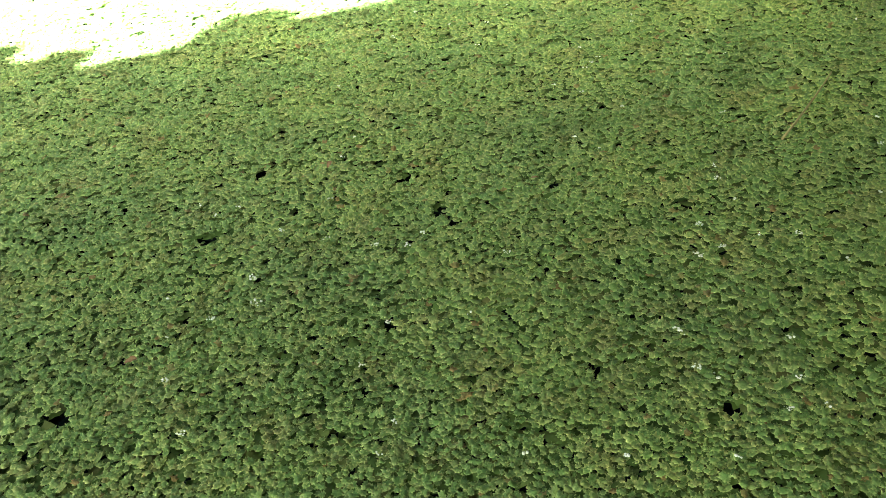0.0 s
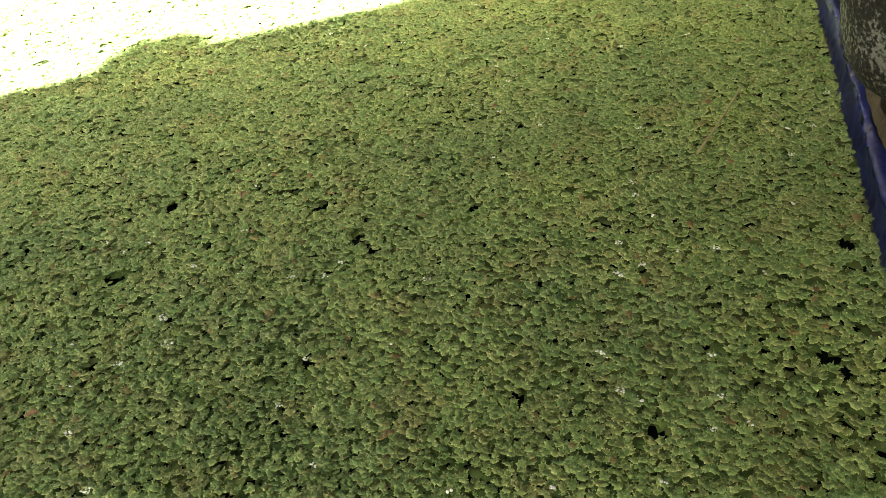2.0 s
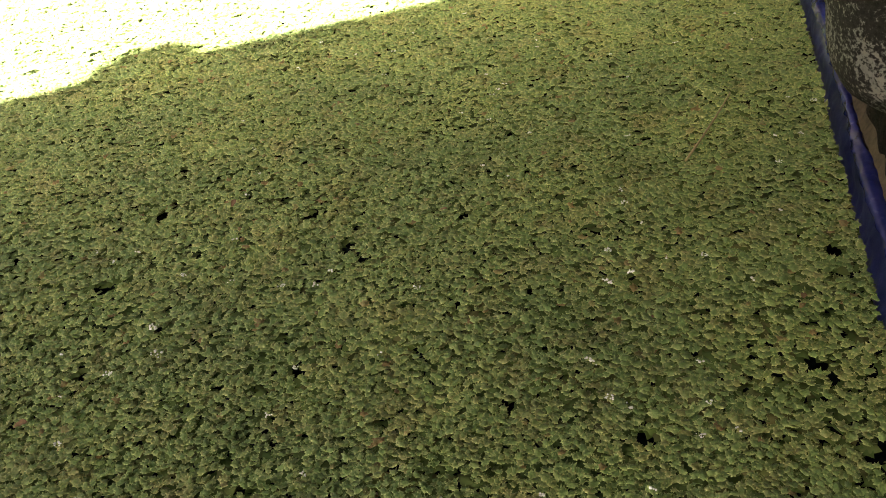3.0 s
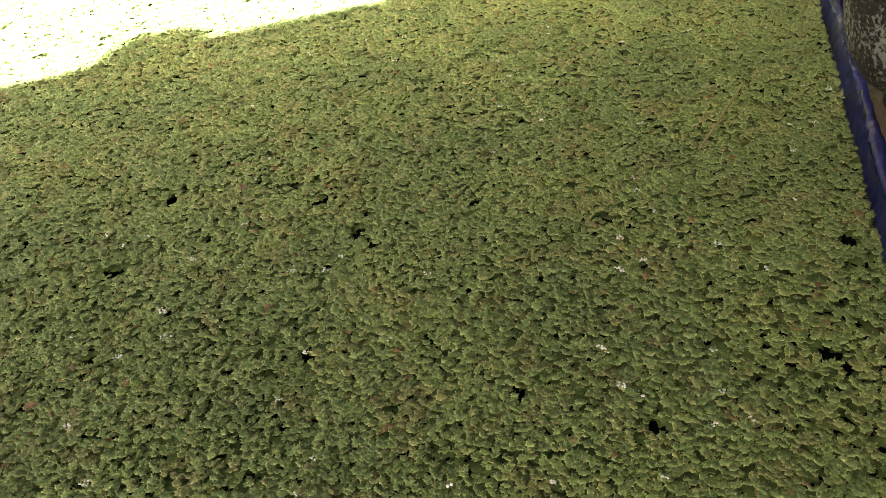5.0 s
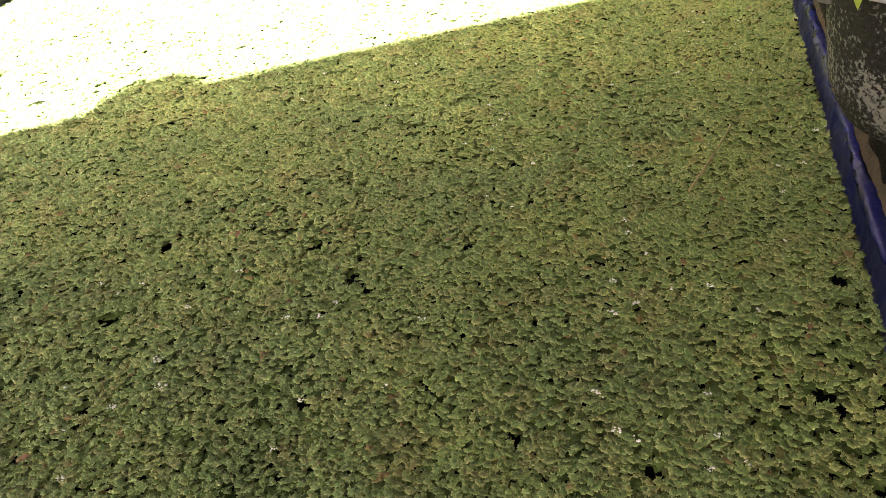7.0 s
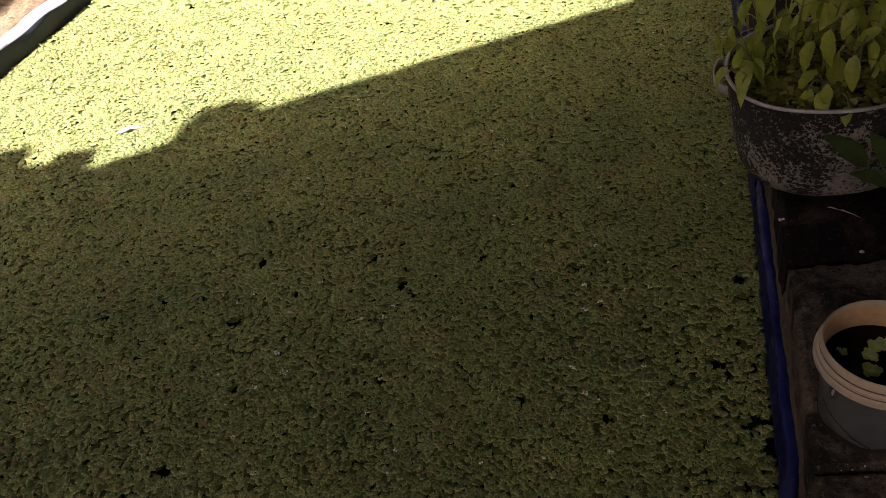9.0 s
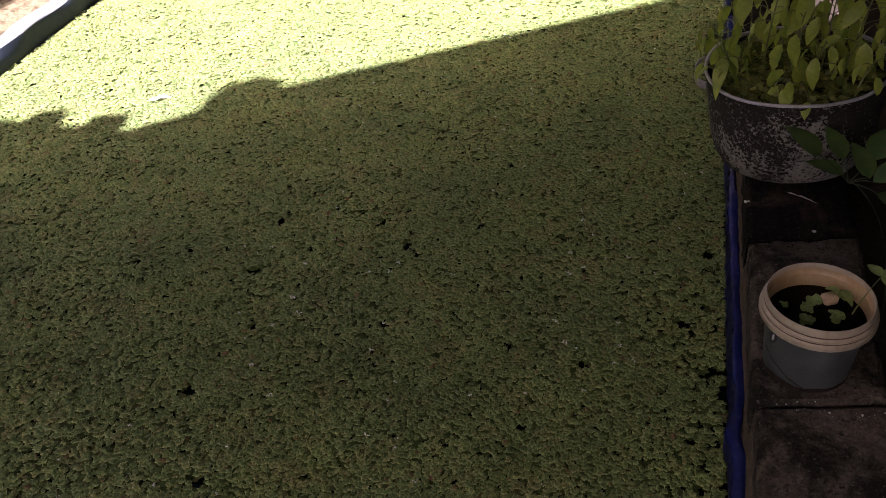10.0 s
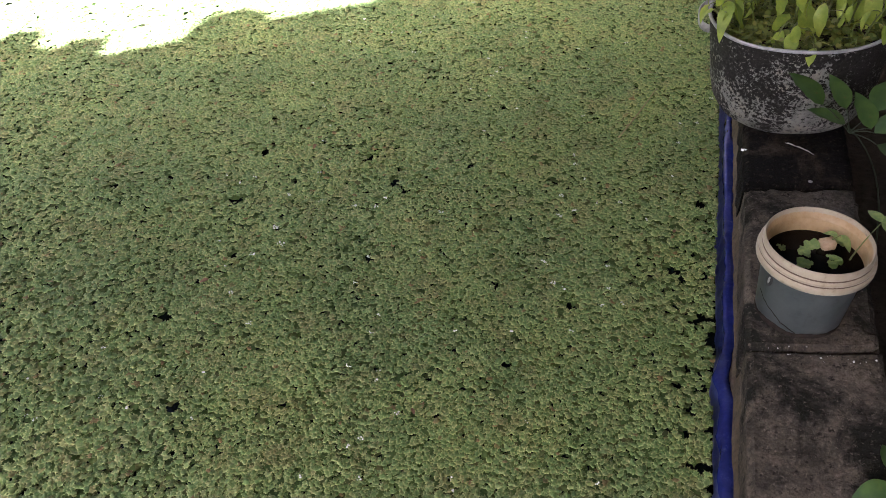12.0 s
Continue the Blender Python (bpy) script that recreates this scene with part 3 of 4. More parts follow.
def fern_kinds(count, rng):
    """Low domed rosettes with a scalloped, ruffled margin, unit radius: vertices, triangles, and how near each vertex is to the margin."""
    kinds = []
    for _ in range(count):
        lobes = int(rng.integers(3, 6))
        phase, wide, long = rng.uniform(0, math.tau), rng.uniform(0.78, 1.0), rng.uniform(1.0, 1.24)
        verts, tris, rim = [(0, 0, 0.30 + rng.uniform(-0.06, 0.06))], [], [0.0]
        inner, outer = 5, 15
        for i in range(inner):
            a = math.tau * (i + rng.uniform(-0.2, 0.2)) / inner
            r = 0.52 + 0.12 * math.cos(lobes * a + phase) + rng.uniform(-0.05, 0.05)
            verts.append((r * wide * math.cos(a), r * long * math.sin(a), 0.30 + 0.10 * math.cos(lobes * a + phase) + rng.uniform(-0.09, 0.09)))
            rim.append(0.25)
        for i in range(outer):
            a = math.tau * (i + rng.uniform(-0.25, 0.25)) / outer
            lobe = math.cos(lobes * a + phase)
            r = 0.90 + 0.12 * lobe + (0.17 if i % 2 else -0.19) + rng.uniform(-0.07, 0.07)
            verts.append((r * wide * math.cos(a), r * long * math.sin(a), 0.12 + 0.12 * lobe + (0.08 if i % 2 else -0.10) + rng.uniform(-0.08, 0.08)))
            rim.append(1.0 if i % 2 else 0.45)
        for i in range(inner):
            b, c = 1 + i, 1 + (i + 1) % inner
            o = [1 + inner + (3 * i + k) % outer for k in range(4)]
            tris += [(0, b, c), (b, o[0], o[1]), (b, o[1], o[2]), (b, o[2], c), (c, o[2], o[3])]
        kinds.append((np.array(verts, float), np.array(tris, int), np.array(rim, float)))
    return kinds


def open_water(x, y):
    """How open the cover is at a place, from 0 to 1."""
    v = 0.0
    for hx, hy, hr in HOLES:
        dx, dy = (x - hx), (y - hy)
        if abs(dx) < 0.07 and abs(dy) < 0.07:
            d = math.hypot(dx * 0.9, dy) / (hr * (0.92 + 0.9 * noise.noise((x * 55, y * 55, hx * 9))))
            v = max(v, 1.0 if d < 1 else 0.0)
    if noise.noise((x * 34, y * 44, 4.4)) + 0.5 * noise.noise((x * 90, y * 110, 1.4)) > 0.84:
        v = 1.0
    if x < -0.9 and y > 1.95 and noise.noise((x * 24, y * 24, 9.1)) + 0.5 * noise.noise((x * 60, y * 60, 2.2)) > 0.80:
        v = 1.0
    edge = shore_right(y) - x
    if edge < 0.17 and y < 1.6 and noise.noise((x * 46, y * 52, 8.8)) > 0.22 + edge * 2.4:
        v = 1.0
    return v


def under_kinds(count, rng):
    """Plain rosettes of the lower layer, coloured darker to deepen the shaded crevices."""
    kinds = []
    for _ in range(count):
        verts, tris = [(0, 0, 0.25)], []
        n = 9
        for i in range(n):
            a = math.tau * (i + rng.uniform(-0.3, 0.3)) / n
            r = rng.uniform(0.95, 1.25) if i % 2 else rng.uniform(0.55, 0.8)
            verts.append((r * math.cos(a), r * math.sin(a), rng.uniform(-0.1, 0.15)))
            tris.append((0, 1 + i, 1 + (i + 1) % n))
        kinds.append((np.array(verts, float), np.array(tris, int), np.zeros(n + 1)))
    return kinds


def scatter(kinds, rng, steps, size, height, thick, tilt, crevice):
    """Lay rosettes over the open pond: steps are the spacing from near to far."""
    picks = [[] for _ in kinds]
    y, row = -0.40, 0
    while y < 4.7:
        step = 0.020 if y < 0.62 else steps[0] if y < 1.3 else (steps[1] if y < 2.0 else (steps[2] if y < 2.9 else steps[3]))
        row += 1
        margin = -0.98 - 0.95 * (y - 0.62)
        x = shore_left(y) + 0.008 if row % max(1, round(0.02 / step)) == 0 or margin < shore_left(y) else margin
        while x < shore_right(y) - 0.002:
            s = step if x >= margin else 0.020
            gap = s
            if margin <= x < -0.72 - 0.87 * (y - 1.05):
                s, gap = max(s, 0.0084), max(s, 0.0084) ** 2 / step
            px, py = x + rng.uniform(-0.6, 0.6) * gap, y + rng.uniform(-0.6, 0.6) * s
            if px < shore_right(py) - 0.004 and noise.noise((px * 80, py * 105, 6.6)) < crevice and not open_water(px, py):
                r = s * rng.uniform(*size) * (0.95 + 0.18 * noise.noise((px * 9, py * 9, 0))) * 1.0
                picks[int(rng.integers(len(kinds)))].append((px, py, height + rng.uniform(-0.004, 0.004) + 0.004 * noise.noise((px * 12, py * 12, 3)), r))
            x += gap
        y += step
    cos, tri, pale = [], [], []
    base = 0
    for (kv, kt, kp), rows in zip(kinds, picks):
        rows = np.array(rows)
        m = len(rows)
        a = rng.uniform(0, math.tau, m)
        tx, ty = rng.normal(0, tilt, m), rng.normal(0, tilt, m)
        c, s = np.cos(a)[:, None], np.sin(a)[:, None]
        vx, vy, vz = kv[None, :, 0], kv[None, :, 1], kv[None, :, 2]
        lx, ly = vx * c - vy * s, vx * s + vy * c
        lz = vz * rng.uniform(*thick, m)[:, None] + lx * tx[:, None] + ly * ty[:, None]
        r = rows[:, 3:4]
        cos.append(np.stack([rows[:, 0:1] + lx * r, rows[:, 1:2] + ly * r, rows[:, 2:3] + lz * r], -1).reshape(-1, 3))
        tri.append((kt[None] + (base + np.arange(m) * len(kv))[:, None, None]).reshape(-1, 3))
        pale.append(np.tile(kp, m))
        base += m * len(kv)
    return np.concatenate(cos), np.concatenate(tri), np.concatenate(pale)


def fern_mat():
    rng = np.random.default_rng(11)
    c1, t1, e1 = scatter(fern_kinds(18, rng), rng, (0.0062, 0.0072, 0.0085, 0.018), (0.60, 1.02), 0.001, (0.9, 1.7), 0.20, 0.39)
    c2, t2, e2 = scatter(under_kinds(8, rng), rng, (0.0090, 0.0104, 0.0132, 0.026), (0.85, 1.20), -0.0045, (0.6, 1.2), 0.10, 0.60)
    cos, tri = np.concatenate([c1, c2]), np.concatenate([t1, t2 + len(c1)])
    me = bpy.data.meshes.new("floating_fern")
    me.vertices.add(len(cos))
    me.vertices.foreach_set("co", cos.ravel())
    me.loops.add(tri.size)
    me.loops.foreach_set("vertex_index", tri.ravel().astype(np.int32))
    me.polygons.add(len(tri))
    me.polygons.foreach_set("loop_start", np.arange(0, tri.size, 3, dtype=np.int32))
    me.polygons.foreach_set("material_index", np.repeat(np.array([0, 1], np.int32), [len(t1), len(t2)]))
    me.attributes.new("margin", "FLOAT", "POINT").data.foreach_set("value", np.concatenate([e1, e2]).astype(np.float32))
    for m in (M_FERN, M_UNDER):
        me.materials.append(m)
    me.update(calc_edges=True)
    me.polygons.foreach_set("use_smooth", np.ones(len(tri), bool))
    ob = new("floating_fern", me)
    return tagged(ob, "dense green mat of floating water fern on the pond", "water fern", kind="stuff")


fern_mat()


# ---------------------------------------------------------------- things on the water
def straw(a, b, r):
    a, b = Vector(a), Vector(b)
    g = tube(bend(a, (a + b) / 2 + Vector((0.006, 0.0, 0.004)), b, 10), r, r * 0.5, 6)
    return tagged(link("straw", g, M_STRAW), "thin dry straw lying on the floating fern", "straw")


straw((0.042, 1.823, 0.014), (0.101, 2.062, 0.016), 0.0021)


def foam_fleck(x, y, size, seed):
    """A few small white bubbles caught between the fronds."""
    rng = random.Random(seed)
    bm = bmesh.new()
    for _ in range(rng.randint(7, 13)):
        r = size * rng.uniform(0.09, 0.24)
        p = (rng.uniform(-1, 1) * size * 0.8, rng.uniform(-1, 1) * size * 0.6, 0.004 + r * 0.4)
        bmesh.ops.create_icosphere(bm, subdivisions=2, radius=r, matrix=Matrix.LocRotScale(p, None, (1, 1, 0.7)))
    ob = link("foam_fleck", bm, M_FOAM)
    ob.location = (x, y, 0.010)
    return tagged(ob, "small white foam fleck among floating fern", "foam", group="foam flecks on the pond")


FLECKS = [(-0.043, 1.575), (-0.033, 1.508), (-0.006, 1.531), (-0.032, 1.357), (-0.562, 1.275), (-0.594, 1.321), (-0.603, 1.232), (-0.371, 1.286), (-0.371, 1.207), (-0.005, 1.305),
         (0.101, 1.317), (-0.461, 1.431), (-0.615, 1.43), (0.092, 1.268), (-0.296, 1.137), (-0.275, 1.455), (-0.053, 1.895), (-0.592, 1.12), (0.082, 1.582), (0.233, 2.047),
         (-0.521, 1.056), (-0.303, 1.007), (-0.187, 0.935), (0.209, 1.929), (0.175, 1.835)]
for k, (x, y) in enumerate(FLECKS):
    foam_fleck(x, y, 0.0092 if k in (1, 3, 4, 5) else 0.0062, k)

def speck(x, y, seed):
    rng = random.Random(seed)
    bm = bmesh.new()
    for _ in range(rng.randint(2, 5)):
        r = rng.uniform(0.0010, 0.0023)
        bmesh.ops.create_icosphere(bm, subdivisions=1, radius=r, matrix=Matrix.LocRotScale((rng.gauss(0, 0.0025), rng.gauss(0, 0.0018), r * 0.4), None, (1, 1, 0.7)))
    ob = link("foam_fleck", bm, M_FOAM)
    ob.location = (x, y, 0.0115)
    return tagged(ob, "tiny white foam fleck among floating fern", "foam", group="foam flecks on the pond")


rng = random.Random(77)
for k in range(90):
    speck(rng.uniform(-0.85, 0.28), 0.75 + 1.9 * rng.random() ** 1.3, 300 + k)

def leaf_scrap(x, y, size, seed):
    rng = random.Random(seed)
    ob = link("leaf_scrap", leaf_blade(size, size * 0.45, rng.uniform(0.3, 1.2), 0.4, seed, size * 0.08), M_BROWNLEAF)
    ob.matrix_world = along((x, y, 0.012), (math.cos(seed * 1.7), math.sin(seed * 1.7), 0.08), rng.uniform(-30, 30))
    return tagged(ob, "small curled brown leaf scrap on floating fern", "leaf scrap", group="leaf scraps on the pond")


for k, row in enumerate(((0.199, 1.512, 0.016), (-0.290, 1.648, 0.014), (-0.640, 1.630, 0.016), (-0.297, 2.482, 0.022), (0.029, 1.447, 0.008), (-0.654, 1.144, 0.020), (-0.168, 0.952, 0.014))):
    leaf_scrap(*row, seed=60 + k)

scrap = link("plastic_scrap", leaf_blade(0.085, 0.020, 0.3, 0.4, 4, 0.004), M_DRYLEAF)
scrap.matrix_world = along((-1.435, 2.067, 0.012), (0.058, 0.057, 0.0))
tagged(scrap, "thin white plastic scrap lying on sunlit fern", "scrap")


# ---------------------------------------------------------------- the pail on the ledge
PAIL = (0.407, 1.216, 0.1385)
PAIL_SIZE = (0.760, 0.760, 0.880)


def pail():
    g = group_at("pail", *PAIL, turn=0)
    g.scale = PAIL_SIZE
    body = part("body", lathe([(0.0, 0.0), (0.082, 0.0), (0.0865, 0.004), (0.0985, 0.125), (0.0985, 0.131)], 72), M_PAIL, g, "faded grey-blue plastic wall with a grimy foot")
    band = part("rim_band", lathe([(0.098, 0.1265), (0.1118, 0.1265), (0.1130, 0.128), (0.1135, 0.1375), (0.1128, 0.1395), (0.1090, 0.1400), (0.1090, 0.1425), (0.1108, 0.1435), (0.1110, 0.1470), (0.1098, 0.1485), (0.1042, 0.1490),
                            (0.1040, 0.1530), (0.1058, 0.1545), (0.1056, 0.1580), (0.1036, 0.1660), (0.1022, 0.1680), (0.1006, 0.1660), (0.1000, 0.1500)], 96), M_CREAM, g, "cream plastic rim with moulded ridges")
    for r0, z0 in ((0.1093, 0.1400), (0.1045, 0.1495)):
        part("stain_ring", lathe([(r0 - 0.001, z0), (r0 + 0.0006, z0), (r0 + 0.0006, z0 + 0.0022), (r0 - 0.001, z0 + 0.0022)], 96), M_GRIME, band, "brown dirt caught in the moulded groove")
    part("inner_wall", lathe([(0.1003, 0.158), (0.0996, 0.146), (0.0972, 0.1455), (0.0966, 0.1440), (0.0962, 0.128), (0.093, 0.08)], 72), M_INNER, g, "brown-stained cream inner wall")
    part("water", lathe([(0.0, 0.119), (0.0958, 0.119), (0.095, 0.110), (0.0, 0.110)], 72), M_PAILWATER, g, "black still water")
    bm = bmesh.new()
    lo, hi = [], []
    for i in range(96):
        a = math.tau * i / 96
        h = 0.011 + 0.006 * noise.noise((2 * math.cos(a), 2 * math.sin(a), 2.0)) + 0.002 * noise.noise((9 * math.cos(a), 9 * math.sin(a), 2.0))
        r = 0.0868 + 0.0125 * h / 0.125
        lo.append(bm.verts.new((0.0872 * math.cos(a), 0.0872 * math.sin(a), 0.001)))
        hi.append(bm.verts.new((r * math.cos(a), r * math.sin(a), max(0.005, h))))
    for i in range(96):
        q = (i + 1) % 96
        bm.faces.new((lo[i], lo[q], hi[q], hi[i]))
    part("grime", bm, M_SOIL_SHADE, body, "dark mud splashed round the foot")
    bm = bmesh.new()
    line = [(200 + 5.5 * i, 0.060 - 0.0042 * i + 0.006 * noise.noise((i * 0.7, 3.1, 0))) for i in range(13)]
    strip = []
    for d, h in line:
        a, r = radians(d), 0.0865 + 0.012 * (h - 0.004) / 0.121 + 0.0006
        strip.append([bm.verts.new((r * math.cos(a), r * math.sin(a), h - w)) for w in (0.0, 0.0022 + 0.0018 * noise.noise((d * 0.2, 1.0, 5.0)))])
    for lo2, hi2 in zip(strip, strip[1:]):
        bm.faces.new((lo2[0], lo2[1], hi2[1], hi2[0]))
    part("stain", bm, M_SOIL_SHADE, body, "thin line of dried dark mud")
    # printed mark on the wall, an oval with a pale bar
    for name, rr, mat, out in (("printed_mark", (0.0095, 0.0130), M_DARKMARK, 0.0008), ("printed_bar", (0.0028, 0.0070), M_PALEMARK, 0.0014)):
        bm = bmesh.new()
        bmesh.ops.create_cone(bm, cap_ends=True, segments=28, radius1=1, radius2=1, depth=0.0012, matrix=Matrix.Diagonal((rr[0], rr[1], 1, 1)))
        ob = part(name, bm, mat, body)
        a = radians(216)
        ob.matrix_local = Matrix.Translation(((0.0965 + out) * math.cos(a), (0.0965 + out) * math.sin(a), 0.101)) @ pose(0, 0, 0, 84, 0, math.degrees(a) + 90)
    return tagged(g, "old grey plastic pail with a cream rim, planted with water plants", "pail")


pail()


def rosette(x, y, size, seed, leaves=6):
    rng = random.Random(seed)
    g = group_at("water_plant", PAIL[0] + 0.79 * x, PAIL[1] + 0.79 * y, PAIL[2] + 0.1065, rng.uniform(0, 360))
    me = blade_mesh("leaf", leaf_blade(0.8 * size, 0.76 * size, 0.6, 0.12, seed, 0.0016, 1.6), M_ROSETTE)
    for i in range(leaves):
        a = math.tau * (i + rng.uniform(-0.2, 0.2)) / leaves
        place("leaf", me, g, along((0, 0, 0.001 + 0.0006 * i), (math.cos(a), math.sin(a), rng.uniform(0.1, 0.7)), rng.uniform(-16, 16), rng.uniform(0.55, 1.1)))
    return tagged(g, "small pale green rosette plant floating in the pail", "water plant", group="rosettes in the pail")


rosette(-0.022, -0.024, 0.018, 1, 11)
rosette(-0.020, 0.010, 0.016, 2, 10)
rosette(-0.004, 0.034, 0.018, 3, 9)
rosette(-0.060, 0.018, 0.011, 4, 5)
rosette(0.036, 0.000, 0.017, 5, 11)
rosette(0.050, 0.060, 0.020, 6, 6)

bm = bmesh.new()
box(bm, -0.0105, -0.009, 0, 0.0105, 0.009, 0.017)
bmesh.ops.bevel(bm, geom=bm.edges[:], offset=0.002, segments=2, affect="EDGES")
for v in bm.verts:
    v.co += Vector((noise.noise(v.co * 90), noise.noise(v.co * 90 + Vector((5, 0, 0))), noise.noise(v.co * 90 + Vector((0, 5, 0))))) * 0.002
stone = link("stone", bm, M_STONE)
stone.matrix_world = pose(PAIL[0] + 0.020, PAIL[1] + 0.039, PAIL[2] + 0.1015, 8, -6, 25)
tagged(stone, "small tan stone half sunk in the pail's water", "stone")


def sprout():
    """Seedling in the pail that leans over the rim."""
    g = group_at("seedling", PAIL[0] + 0.051, PAIL[1] + 0.014, PAIL[2] + 0.100)
    g.scale = (0.8, 0.8, 0.8)
    tip = (0.042, 0.040, 0.075)
    part("stem", tube(bend((0, 0, 0), (0.012, 0.002, 0.055), tip), 0.0016, 0.0010), M_STEM, g)
    me = blade_mesh("leaf", leaf_blade(0.045, 0.026, 0.6, 0.25, 9), M_ROSETTE)
    for p, d, s in ((tip, (0.6, 0.3, 0.15), 1.0), (tip, (-0.45, 0.75, 0.2), 0.95), (tip, (0.5, -0.5, -0.1), 0.8)):
        place("leaf", me, g, along(p, d, 0, s))
    part("stem", tube(bend((-0.045, 0.025, 0), (-0.040, 0.03, 0.02), (-0.02, 0.035, 0.035)), 0.002, 0.001), M_STEM, g)
    for p, d, s in (((-0.02, 0.035, 0.035), (0.7, -0.4, -0.5), 0.9), ((-0.025, 0.035, 0.034), (-0.8, 0.1, 0.1), 0.6)):
        place("leaf", me, g, along(p, d, 0, s))
    return tagged(g, "young green seedling leaning over the pail rim", "seedling")


sprout()


# ---------------------------------------------------------------- the big pot and its plants
POT = (0.382, 1.836, 0.139)
POT_SIZE = 0.815
POT_POSE = pose(*POT, 0, -4, 0) @ Matrix.Scale(POT_SIZE, 4)  # leans a little towards the pond
PLAN = 2.2  # roundness of the pot seen from above
SOIL_Z = 0.252


def big_pot():
    g = group_at("cooking_pot", *POT)
    g.matrix_world = POT_POSE @ Matrix.Diagonal((1.012, 1.012, 0.905, 1))
    part("body", lathe([(0.0, 0.0), (0.085, 0.0), (0.120, 0.004), (0.150, 0.014), (0.173, 0.035), (0.188, 0.066), (0.197, 0.110), (0.202, 0.170), (0.206, 0.235), (0.209, 0.293), (0.206, 0.293),
                        (0.202, 0.235), (0.197, 0.17), (0.182, 0.08), (0.14, 0.026), (0.0, 0.015)], 96, 0.014, PLAN), M_POT, g, "sooty wall with flaking pale paint")
    part("rim", lathe([(0.2050, 0.2890), (0.2052, 0.2965), (0.2068, 0.2990), (0.2104, 0.2992), (0.2132, 0.2970), (0.2128, 0.2928), (0.2090, 0.2900)], 96, 0.014, PLAN), M_RIM, g, "thin pale worn metal lip")
    part("soil", lathe([(0.0, 0.270), (0.12, 0.268), (0.201, 0.260), (0.19, 0.230), (0.0, 0.230)], 48, 0.02, PLAN), M_SOIL_SHADE, g, "dark damp potting soil")
    # strap handle on the pond side
    bm = bmesh.new()
    rows = []
    for i in range(13):
        a = math.pi * i / 12
        y = 0.070 * math.cos(a)
        x = -0.208 - 0.030 * math.sin(a)
        z = 0.272 + 0.004 * math.sin(a)
        rows.append([bm.verts.new((x + ox, y, z + oz)) for ox, oz in ((0, -0.012), (0.003, -0.012), (0.003, 0.012), (0, 0.012))])
    for lo, hi in zip(rows, rows[1:]):
        for k in range(4):
            bm.faces.new((lo[k], lo[(k + 1) % 4], hi[(k + 1) % 4], hi[k]))
    bm.faces.new(rows[0])
    bm.faces.new(rows[-1][::-1])
    bmesh.ops.recalc_face_normals(bm, faces=bm.faces)
    part("handle", bm, M_RIM, g, "worn grey metal strap handle")
    return tagged(g, "old sooty metal cooking pot with peeling paint used as planter", "planter pot")


big_pot()


def ground_cover():
    """Small round leaves that fill the pot between the seedlings."""
    rng = random.Random(4)
    bm = bmesh.new()
    for _ in range(2600):
        r, a = 0.197 * math.sqrt(rng.random()), rng.uniform(0, math.tau)
        x, y = r * math.cos(a), r * math.sin(a)
        s = rng.uniform(0.004, 0.0095) * (1.3 if noise.noise((x * 14, y * 14, 1)) > 0 else 0.8)
        z = SOIL_Z + rng.uniform(0.0, 0.026) + 0.012 * noise.noise((x * 16, y * 16, 0)) - 0.03 * r
        m = Matrix.LocRotScale((x, y, z), Euler((rng.gauss(0, 0.4), rng.gauss(0, 0.4), rng.uniform(0, 6.3))), (s, s * rng.uniform(0.7, 1), s))
        c = bm.verts.new(m @ Vector((0, 0, -0.15)))
        ring = [bm.verts.new(m @ Vector((math.cos(t), math.sin(t), 0.12 * math.sin(2 * t)))) for t in (math.tau * k / 7 for k in range(7))]
        for k in range(7):
            bm.faces.new((c, ring[k], ring[(k + 1) % 7]))
    ob = link("ground_cover", bm, M_COVER)
    ob.matrix_world = POT_POSE
    return tagged(ob, "low yellow-green ground cover filling the pot", "ground cover", kind="stuff")


ground_cover()

LEAVES = [blade_mesh("leaf", leaf_blade(0.080, 0.031, 0.9, 0.32, 1, 0.003), M_SEEDLING),
          blade_mesh("leaf", leaf_blade(0.058, 0.022, 1.2, 0.35, 2, 0.002), M_SEEDLING),
          blade_mesh("leaf", leaf_blade(0.098, 0.040, 0.7, 0.28, 3, 0.003), M_SEEDLING)]


def seedling(x, y, height, lean, count, seed):
    """Chilli seedling: a thin stem with drooping leaves on short stalks."""
    rng = random.Random(seed)
    base = POT_POSE @ Vector((x * 0.92, y * 0.92, SOIL_Z - 0.012))
    g = group_at("seedling", *base)
    g.scale = (POT_SIZE,) * 3
    top = Vector((lean[0], lean[1], height))
    line = bend((0, 0, 0), (lean[0] * 0.2, lean[1] * 0.2, height * 0.6), top, 10)
    part("stem", tube(line, 0.0028, 0.0014), M_STEM, g)
    for i in range(count):
        t = 0.35 + 0.65 * (i + 0.5) / count
        p = line[min(10, int(t * 10))]
        a = i * 2.4 + rng.uniform(-0.5, 0.5) + seed
        out = Vector((math.cos(a), math.sin(a), 0))
        q = p + out * rng.uniform(0.022, 0.042) + Vector((0, 0, rng.uniform(0.0, 0.02)))
        stalk = part("leaf_stalk", tube(bend(p, p + out * 0.012 + Vector((0, 0, 0.012)), q, 4), 0.0013, 0.0010, 5), M_STEM, g)
        place("leaf", LEAVES[rng.randrange(3)], stalk, along(q, out + Vector((0, 0, rng.uniform(-3.0, -0.5))), rng.uniform(-30, 30), rng.uniform(0.7, 1.15)))
    return tagged(g, "pale green chilli seedling with drooping leaves in the pot", "seedling", group="seedlings in the pot")


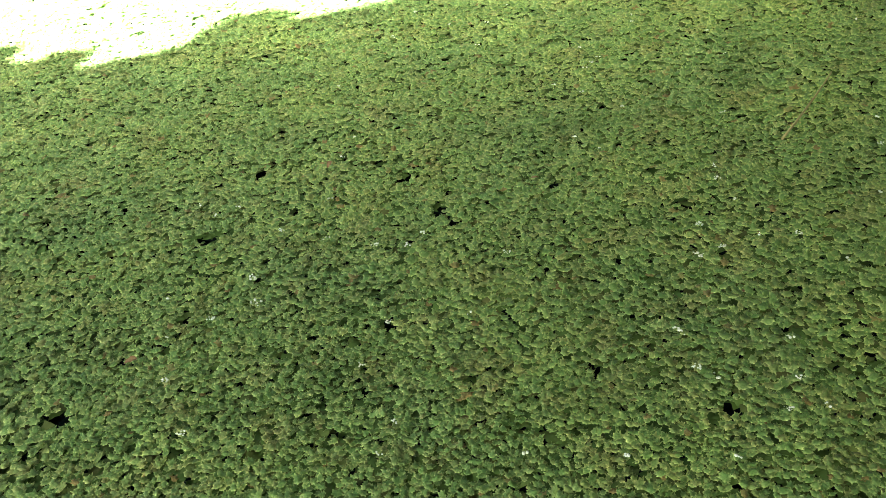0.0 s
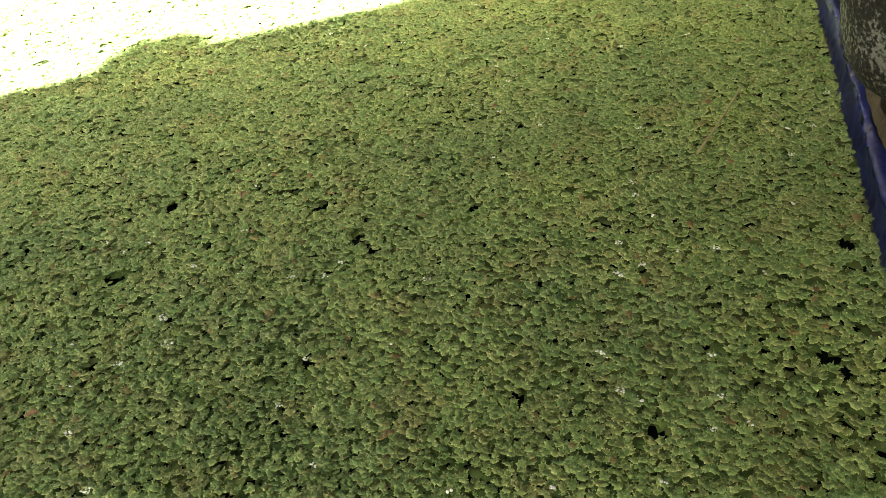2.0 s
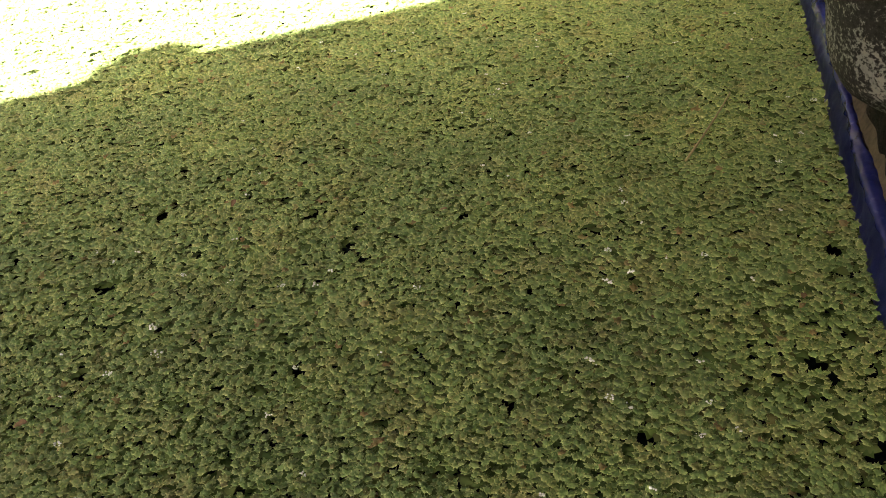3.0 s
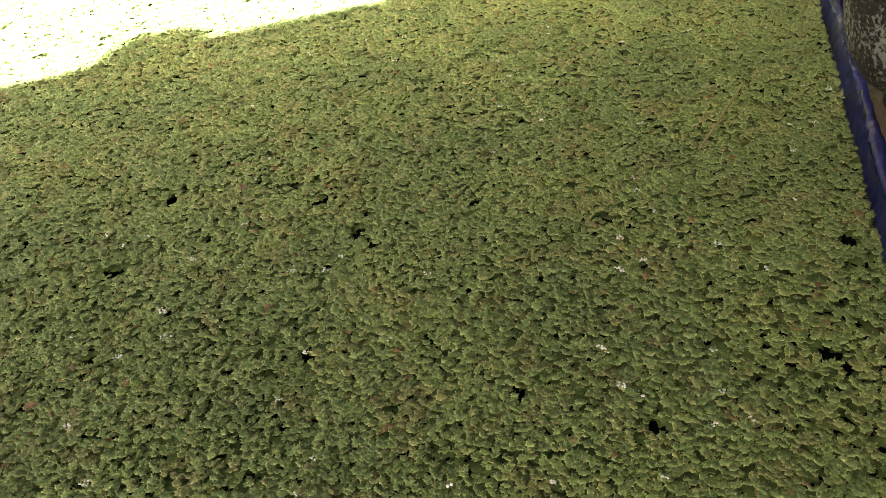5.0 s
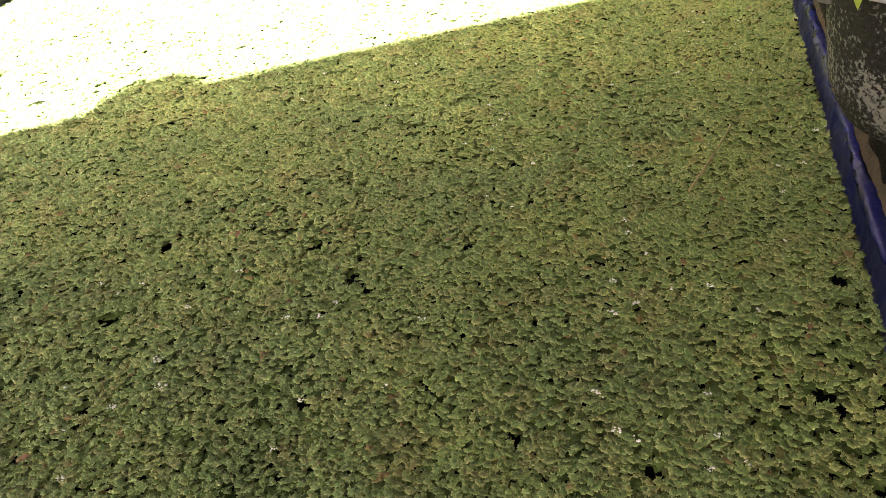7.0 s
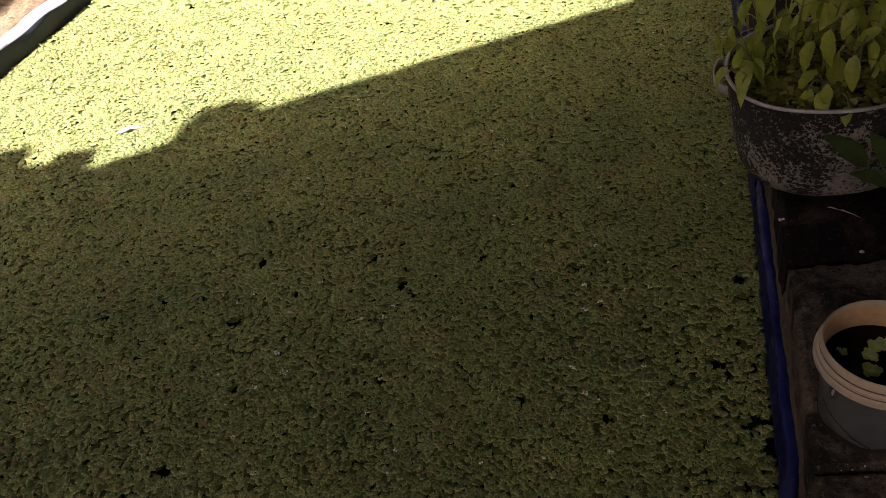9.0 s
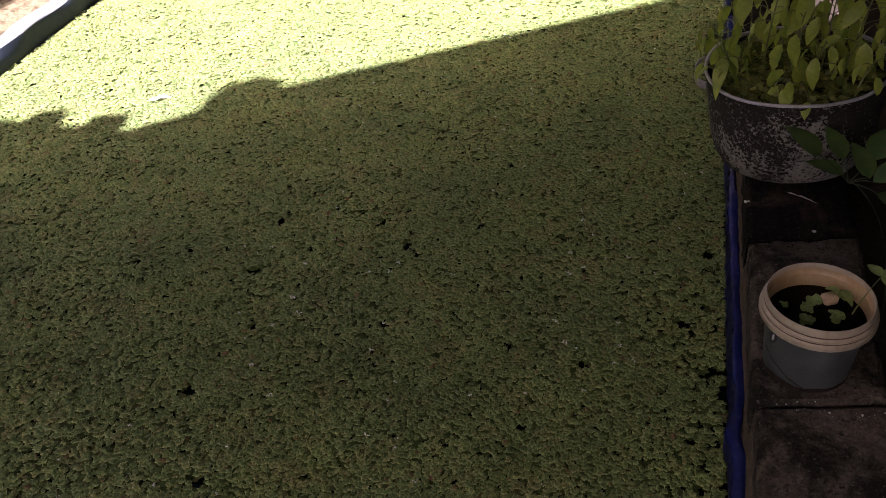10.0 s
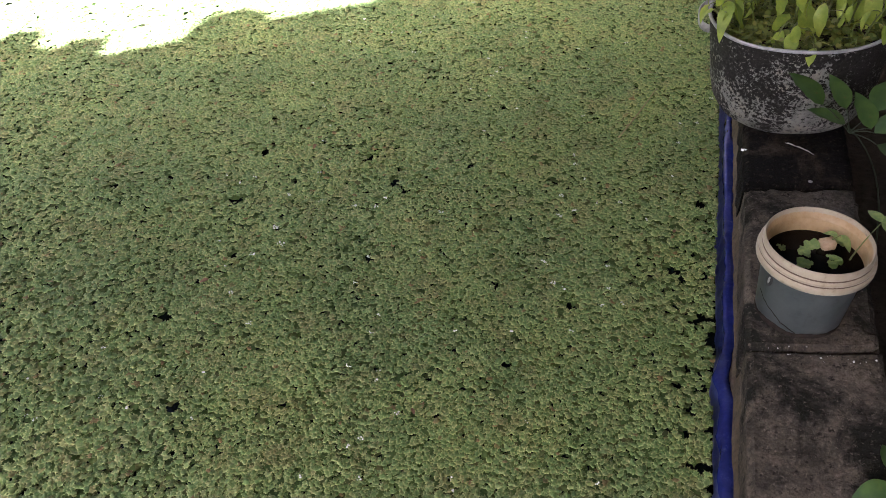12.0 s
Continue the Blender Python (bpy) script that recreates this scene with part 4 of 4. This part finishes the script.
SEEDLINGS = [(-0.150, -0.070, 0.13, (-0.06, -0.03), 5), (-0.155, 0.035, 0.19, (-0.03, -0.03), 7), (-0.085, 0.010, 0.22, (0.01, -0.04), 8),
             (-0.030, -0.130, 0.09, (0.0, -0.08), 4), (-0.020, -0.040, 0.20, (0.01, -0.05), 8), (0.035, -0.090, 0.15, (0.01, -0.05), 6), (0.060, -0.020, 0.23, (0.0, -0.04), 8),
             (0.105, -0.070, 0.16, (0.03, -0.03), 6), (0.130, 0.010, 0.22, (0.02, -0.03), 8), (0.170, -0.050, 0.15, (0.04, -0.02), 6), (-0.040, 0.080, 0.26, (0.0, 0.0), 8),
             (0.060, 0.090, 0.27, (0.02, 0.0), 8), (0.150, 0.090, 0.25, (0.03, 0.0), 8), (-0.120, 0.110, 0.24, (-0.03, 0.0), 7),
             (-0.195, -0.085, 0.10, (-0.02, -0.03), 5), (0.140, -0.130, 0.12, (0.02, -0.05), 5), (0.0, 0.03, 0.24, (0.0, -0.05), 9), (-0.17, -0.02, 0.16, (-0.06, -0.02), 6)]
for k, row in enumerate(SEEDLINGS):
    seedling(*row, seed=k + 1)


def hanging_seedling(x, y, attach, tip, size, seed):
    """Seedling whose long stalk carries one large leaf over the lip of the pot."""
    base = POT_POSE @ Vector((x, y, SOIL_Z - 0.01))
    g = group_at("seedling", *base)
    a, t = Vector(attach) - base, Vector(tip) - base
    part("stem", tube(bend((0, 0, 0), (a.x * 0.3, a.y * 0.3, a.z + 0.04), a, 9), 0.0019, 0.0011), M_STEM, g)
    place("leaf", blade_mesh("leaf", leaf_blade((t - a).length * 1.06, size, 0.7, 0.25, seed, 0.002), M_SEEDLING), g, along(a, (t - a) + Vector((0, 0, 0.010)), 15))
    return tagged(g, "pale green seedling with a leaf hanging over the pot lip", "seedling", group="seedlings in the pot")


hanging_seedling(-0.165, -0.080, (0.232, 1.790, 0.390), (0.210, 1.697, 0.360), 0.029, 31)
hanging_seedling(-0.060, -0.150, (0.349, 1.700, 0.378), (0.342, 1.662, 0.340), 0.027, 32)
hanging_seedling(0.000, -0.160, (0.386, 1.676, 0.360), (0.380, 1.653, 0.336), 0.020, 33)


def weed(anchor, node, leaves, label):
    """Plant growing from the gutter beside the ledge: leaves are (stalk, blade direction, size), all from one node."""
    g = group_at("weed", *anchor)
    g.scale = (0.8, 0.8, 0.8)
    top = (Vector(node) - Vector(anchor)) / 0.8
    part("stem", tube(bend((0, 0, 0), (top.x * 0.1, top.y * 0.1, top.z * 0.7), top, 12), 0.0026, 0.0016), M_DARKSTEM, g)
    for reach, d, s in leaves:
        q = top + Vector(reach)
        stalk = part("leaf_stalk", tube(bend(top - Vector((0, 0, 0.01)), top + Vector(reach) * 0.6 + Vector((0, 0, 0.006)), q, 5), 0.0016, 0.0011, 5), M_DARKSTEM, g)
        place("leaf", DARK_BLADE, stalk, along(q, d, 0, s))
    return tagged(g, label, "weed")


DARK_BLADE = blade_mesh("leaf", leaf_blade(0.096, 0.056, 0.5, 0.18, 21, 0.002), M_DARKLEAF)
weed((0.63, 1.70, -0.272), (0.473, 1.595, 0.250), [((-0.066, 0.030, 0.036), (-0.077, 0.045, 0.070), 1.15), ((-0.016, 0.028, 0.034), (-0.036, 0.042, 0.065), 0.95), ((0.044, 0.004, 0.004), (-0.036, 0.046, 0.070), 1.0),
     ((-0.012, 0.006, 0.008), (-0.093, 0.021, 0.040), 0.95), ((0.050, -0.005, 0.0), (0.06, 0.03, 0.04), 1.2), ((0.06, -0.02, -0.02), (0.06, -0.03, 0.0), 1.25),
     ((0.05, 0.04, 0.03), (0.03, 0.07, 0.04), 1.25)], "dark green broad-leaved weed beside the ledge")
weed((0.64, 0.94, -0.272), (0.533, 0.895, 0.160), [((-0.015, -0.007, 0.0), (-0.75, -0.35, -0.05), 0.75), ((-0.005, 0.014, 0.003), (-0.25, 0.7, 0.15), 0.7), ((0.015, 0.01, 0.0), (0.5, 0.3, 0.1), 1.0), ((0, -0.02, 0), (0.0, -0.8, 0.0), 1.0)],
     "green weed growing up beside the ledge")

# ---------------------------------------------------------------- small litter on the ledge
litter = link("dry_leaf", leaf_blade(0.061, 0.010, 0.2, 0.5, 8, 0.0016), M_DRYLEAF)
litter.matrix_world = along((0.380, 1.678, 0.150), (0.072, -0.022, 0.0), -35)
tagged(litter, "pale curled dry leaf lying on the ledge", "dry leaf")


def crumb(x, y, s, seed):
    bm = bmesh.new()
    bmesh.ops.create_icosphere(bm, subdivisions=1, radius=s)
    rng = random.Random(seed)
    for v in bm.verts:
        v.co *= rng.uniform(0.6, 1.2)
        v.co.z *= 0.6
    ob = link("crumb", bm, M_CRUMB, smooth=False)
    ob.location = (x, y, 0.141 + s * 0.25)
    return tagged(ob, "small white crumb of plaster on the ledge", "crumb", group="crumbs on the ledge")


crumb(0.303, 1.645, 0.0045, 90)
crumb(0.308, 1.648, 0.003, 91)
rng = random.Random(12)
for k in range(22):
    crumb(0.430 + rng.gauss(0, 0.036), 1.115 + rng.gauss(0, 0.009), 0.0005 + 0.0018 * rng.random() ** 2, k)
crumb(0.429, 1.568, 0.0045, 92)
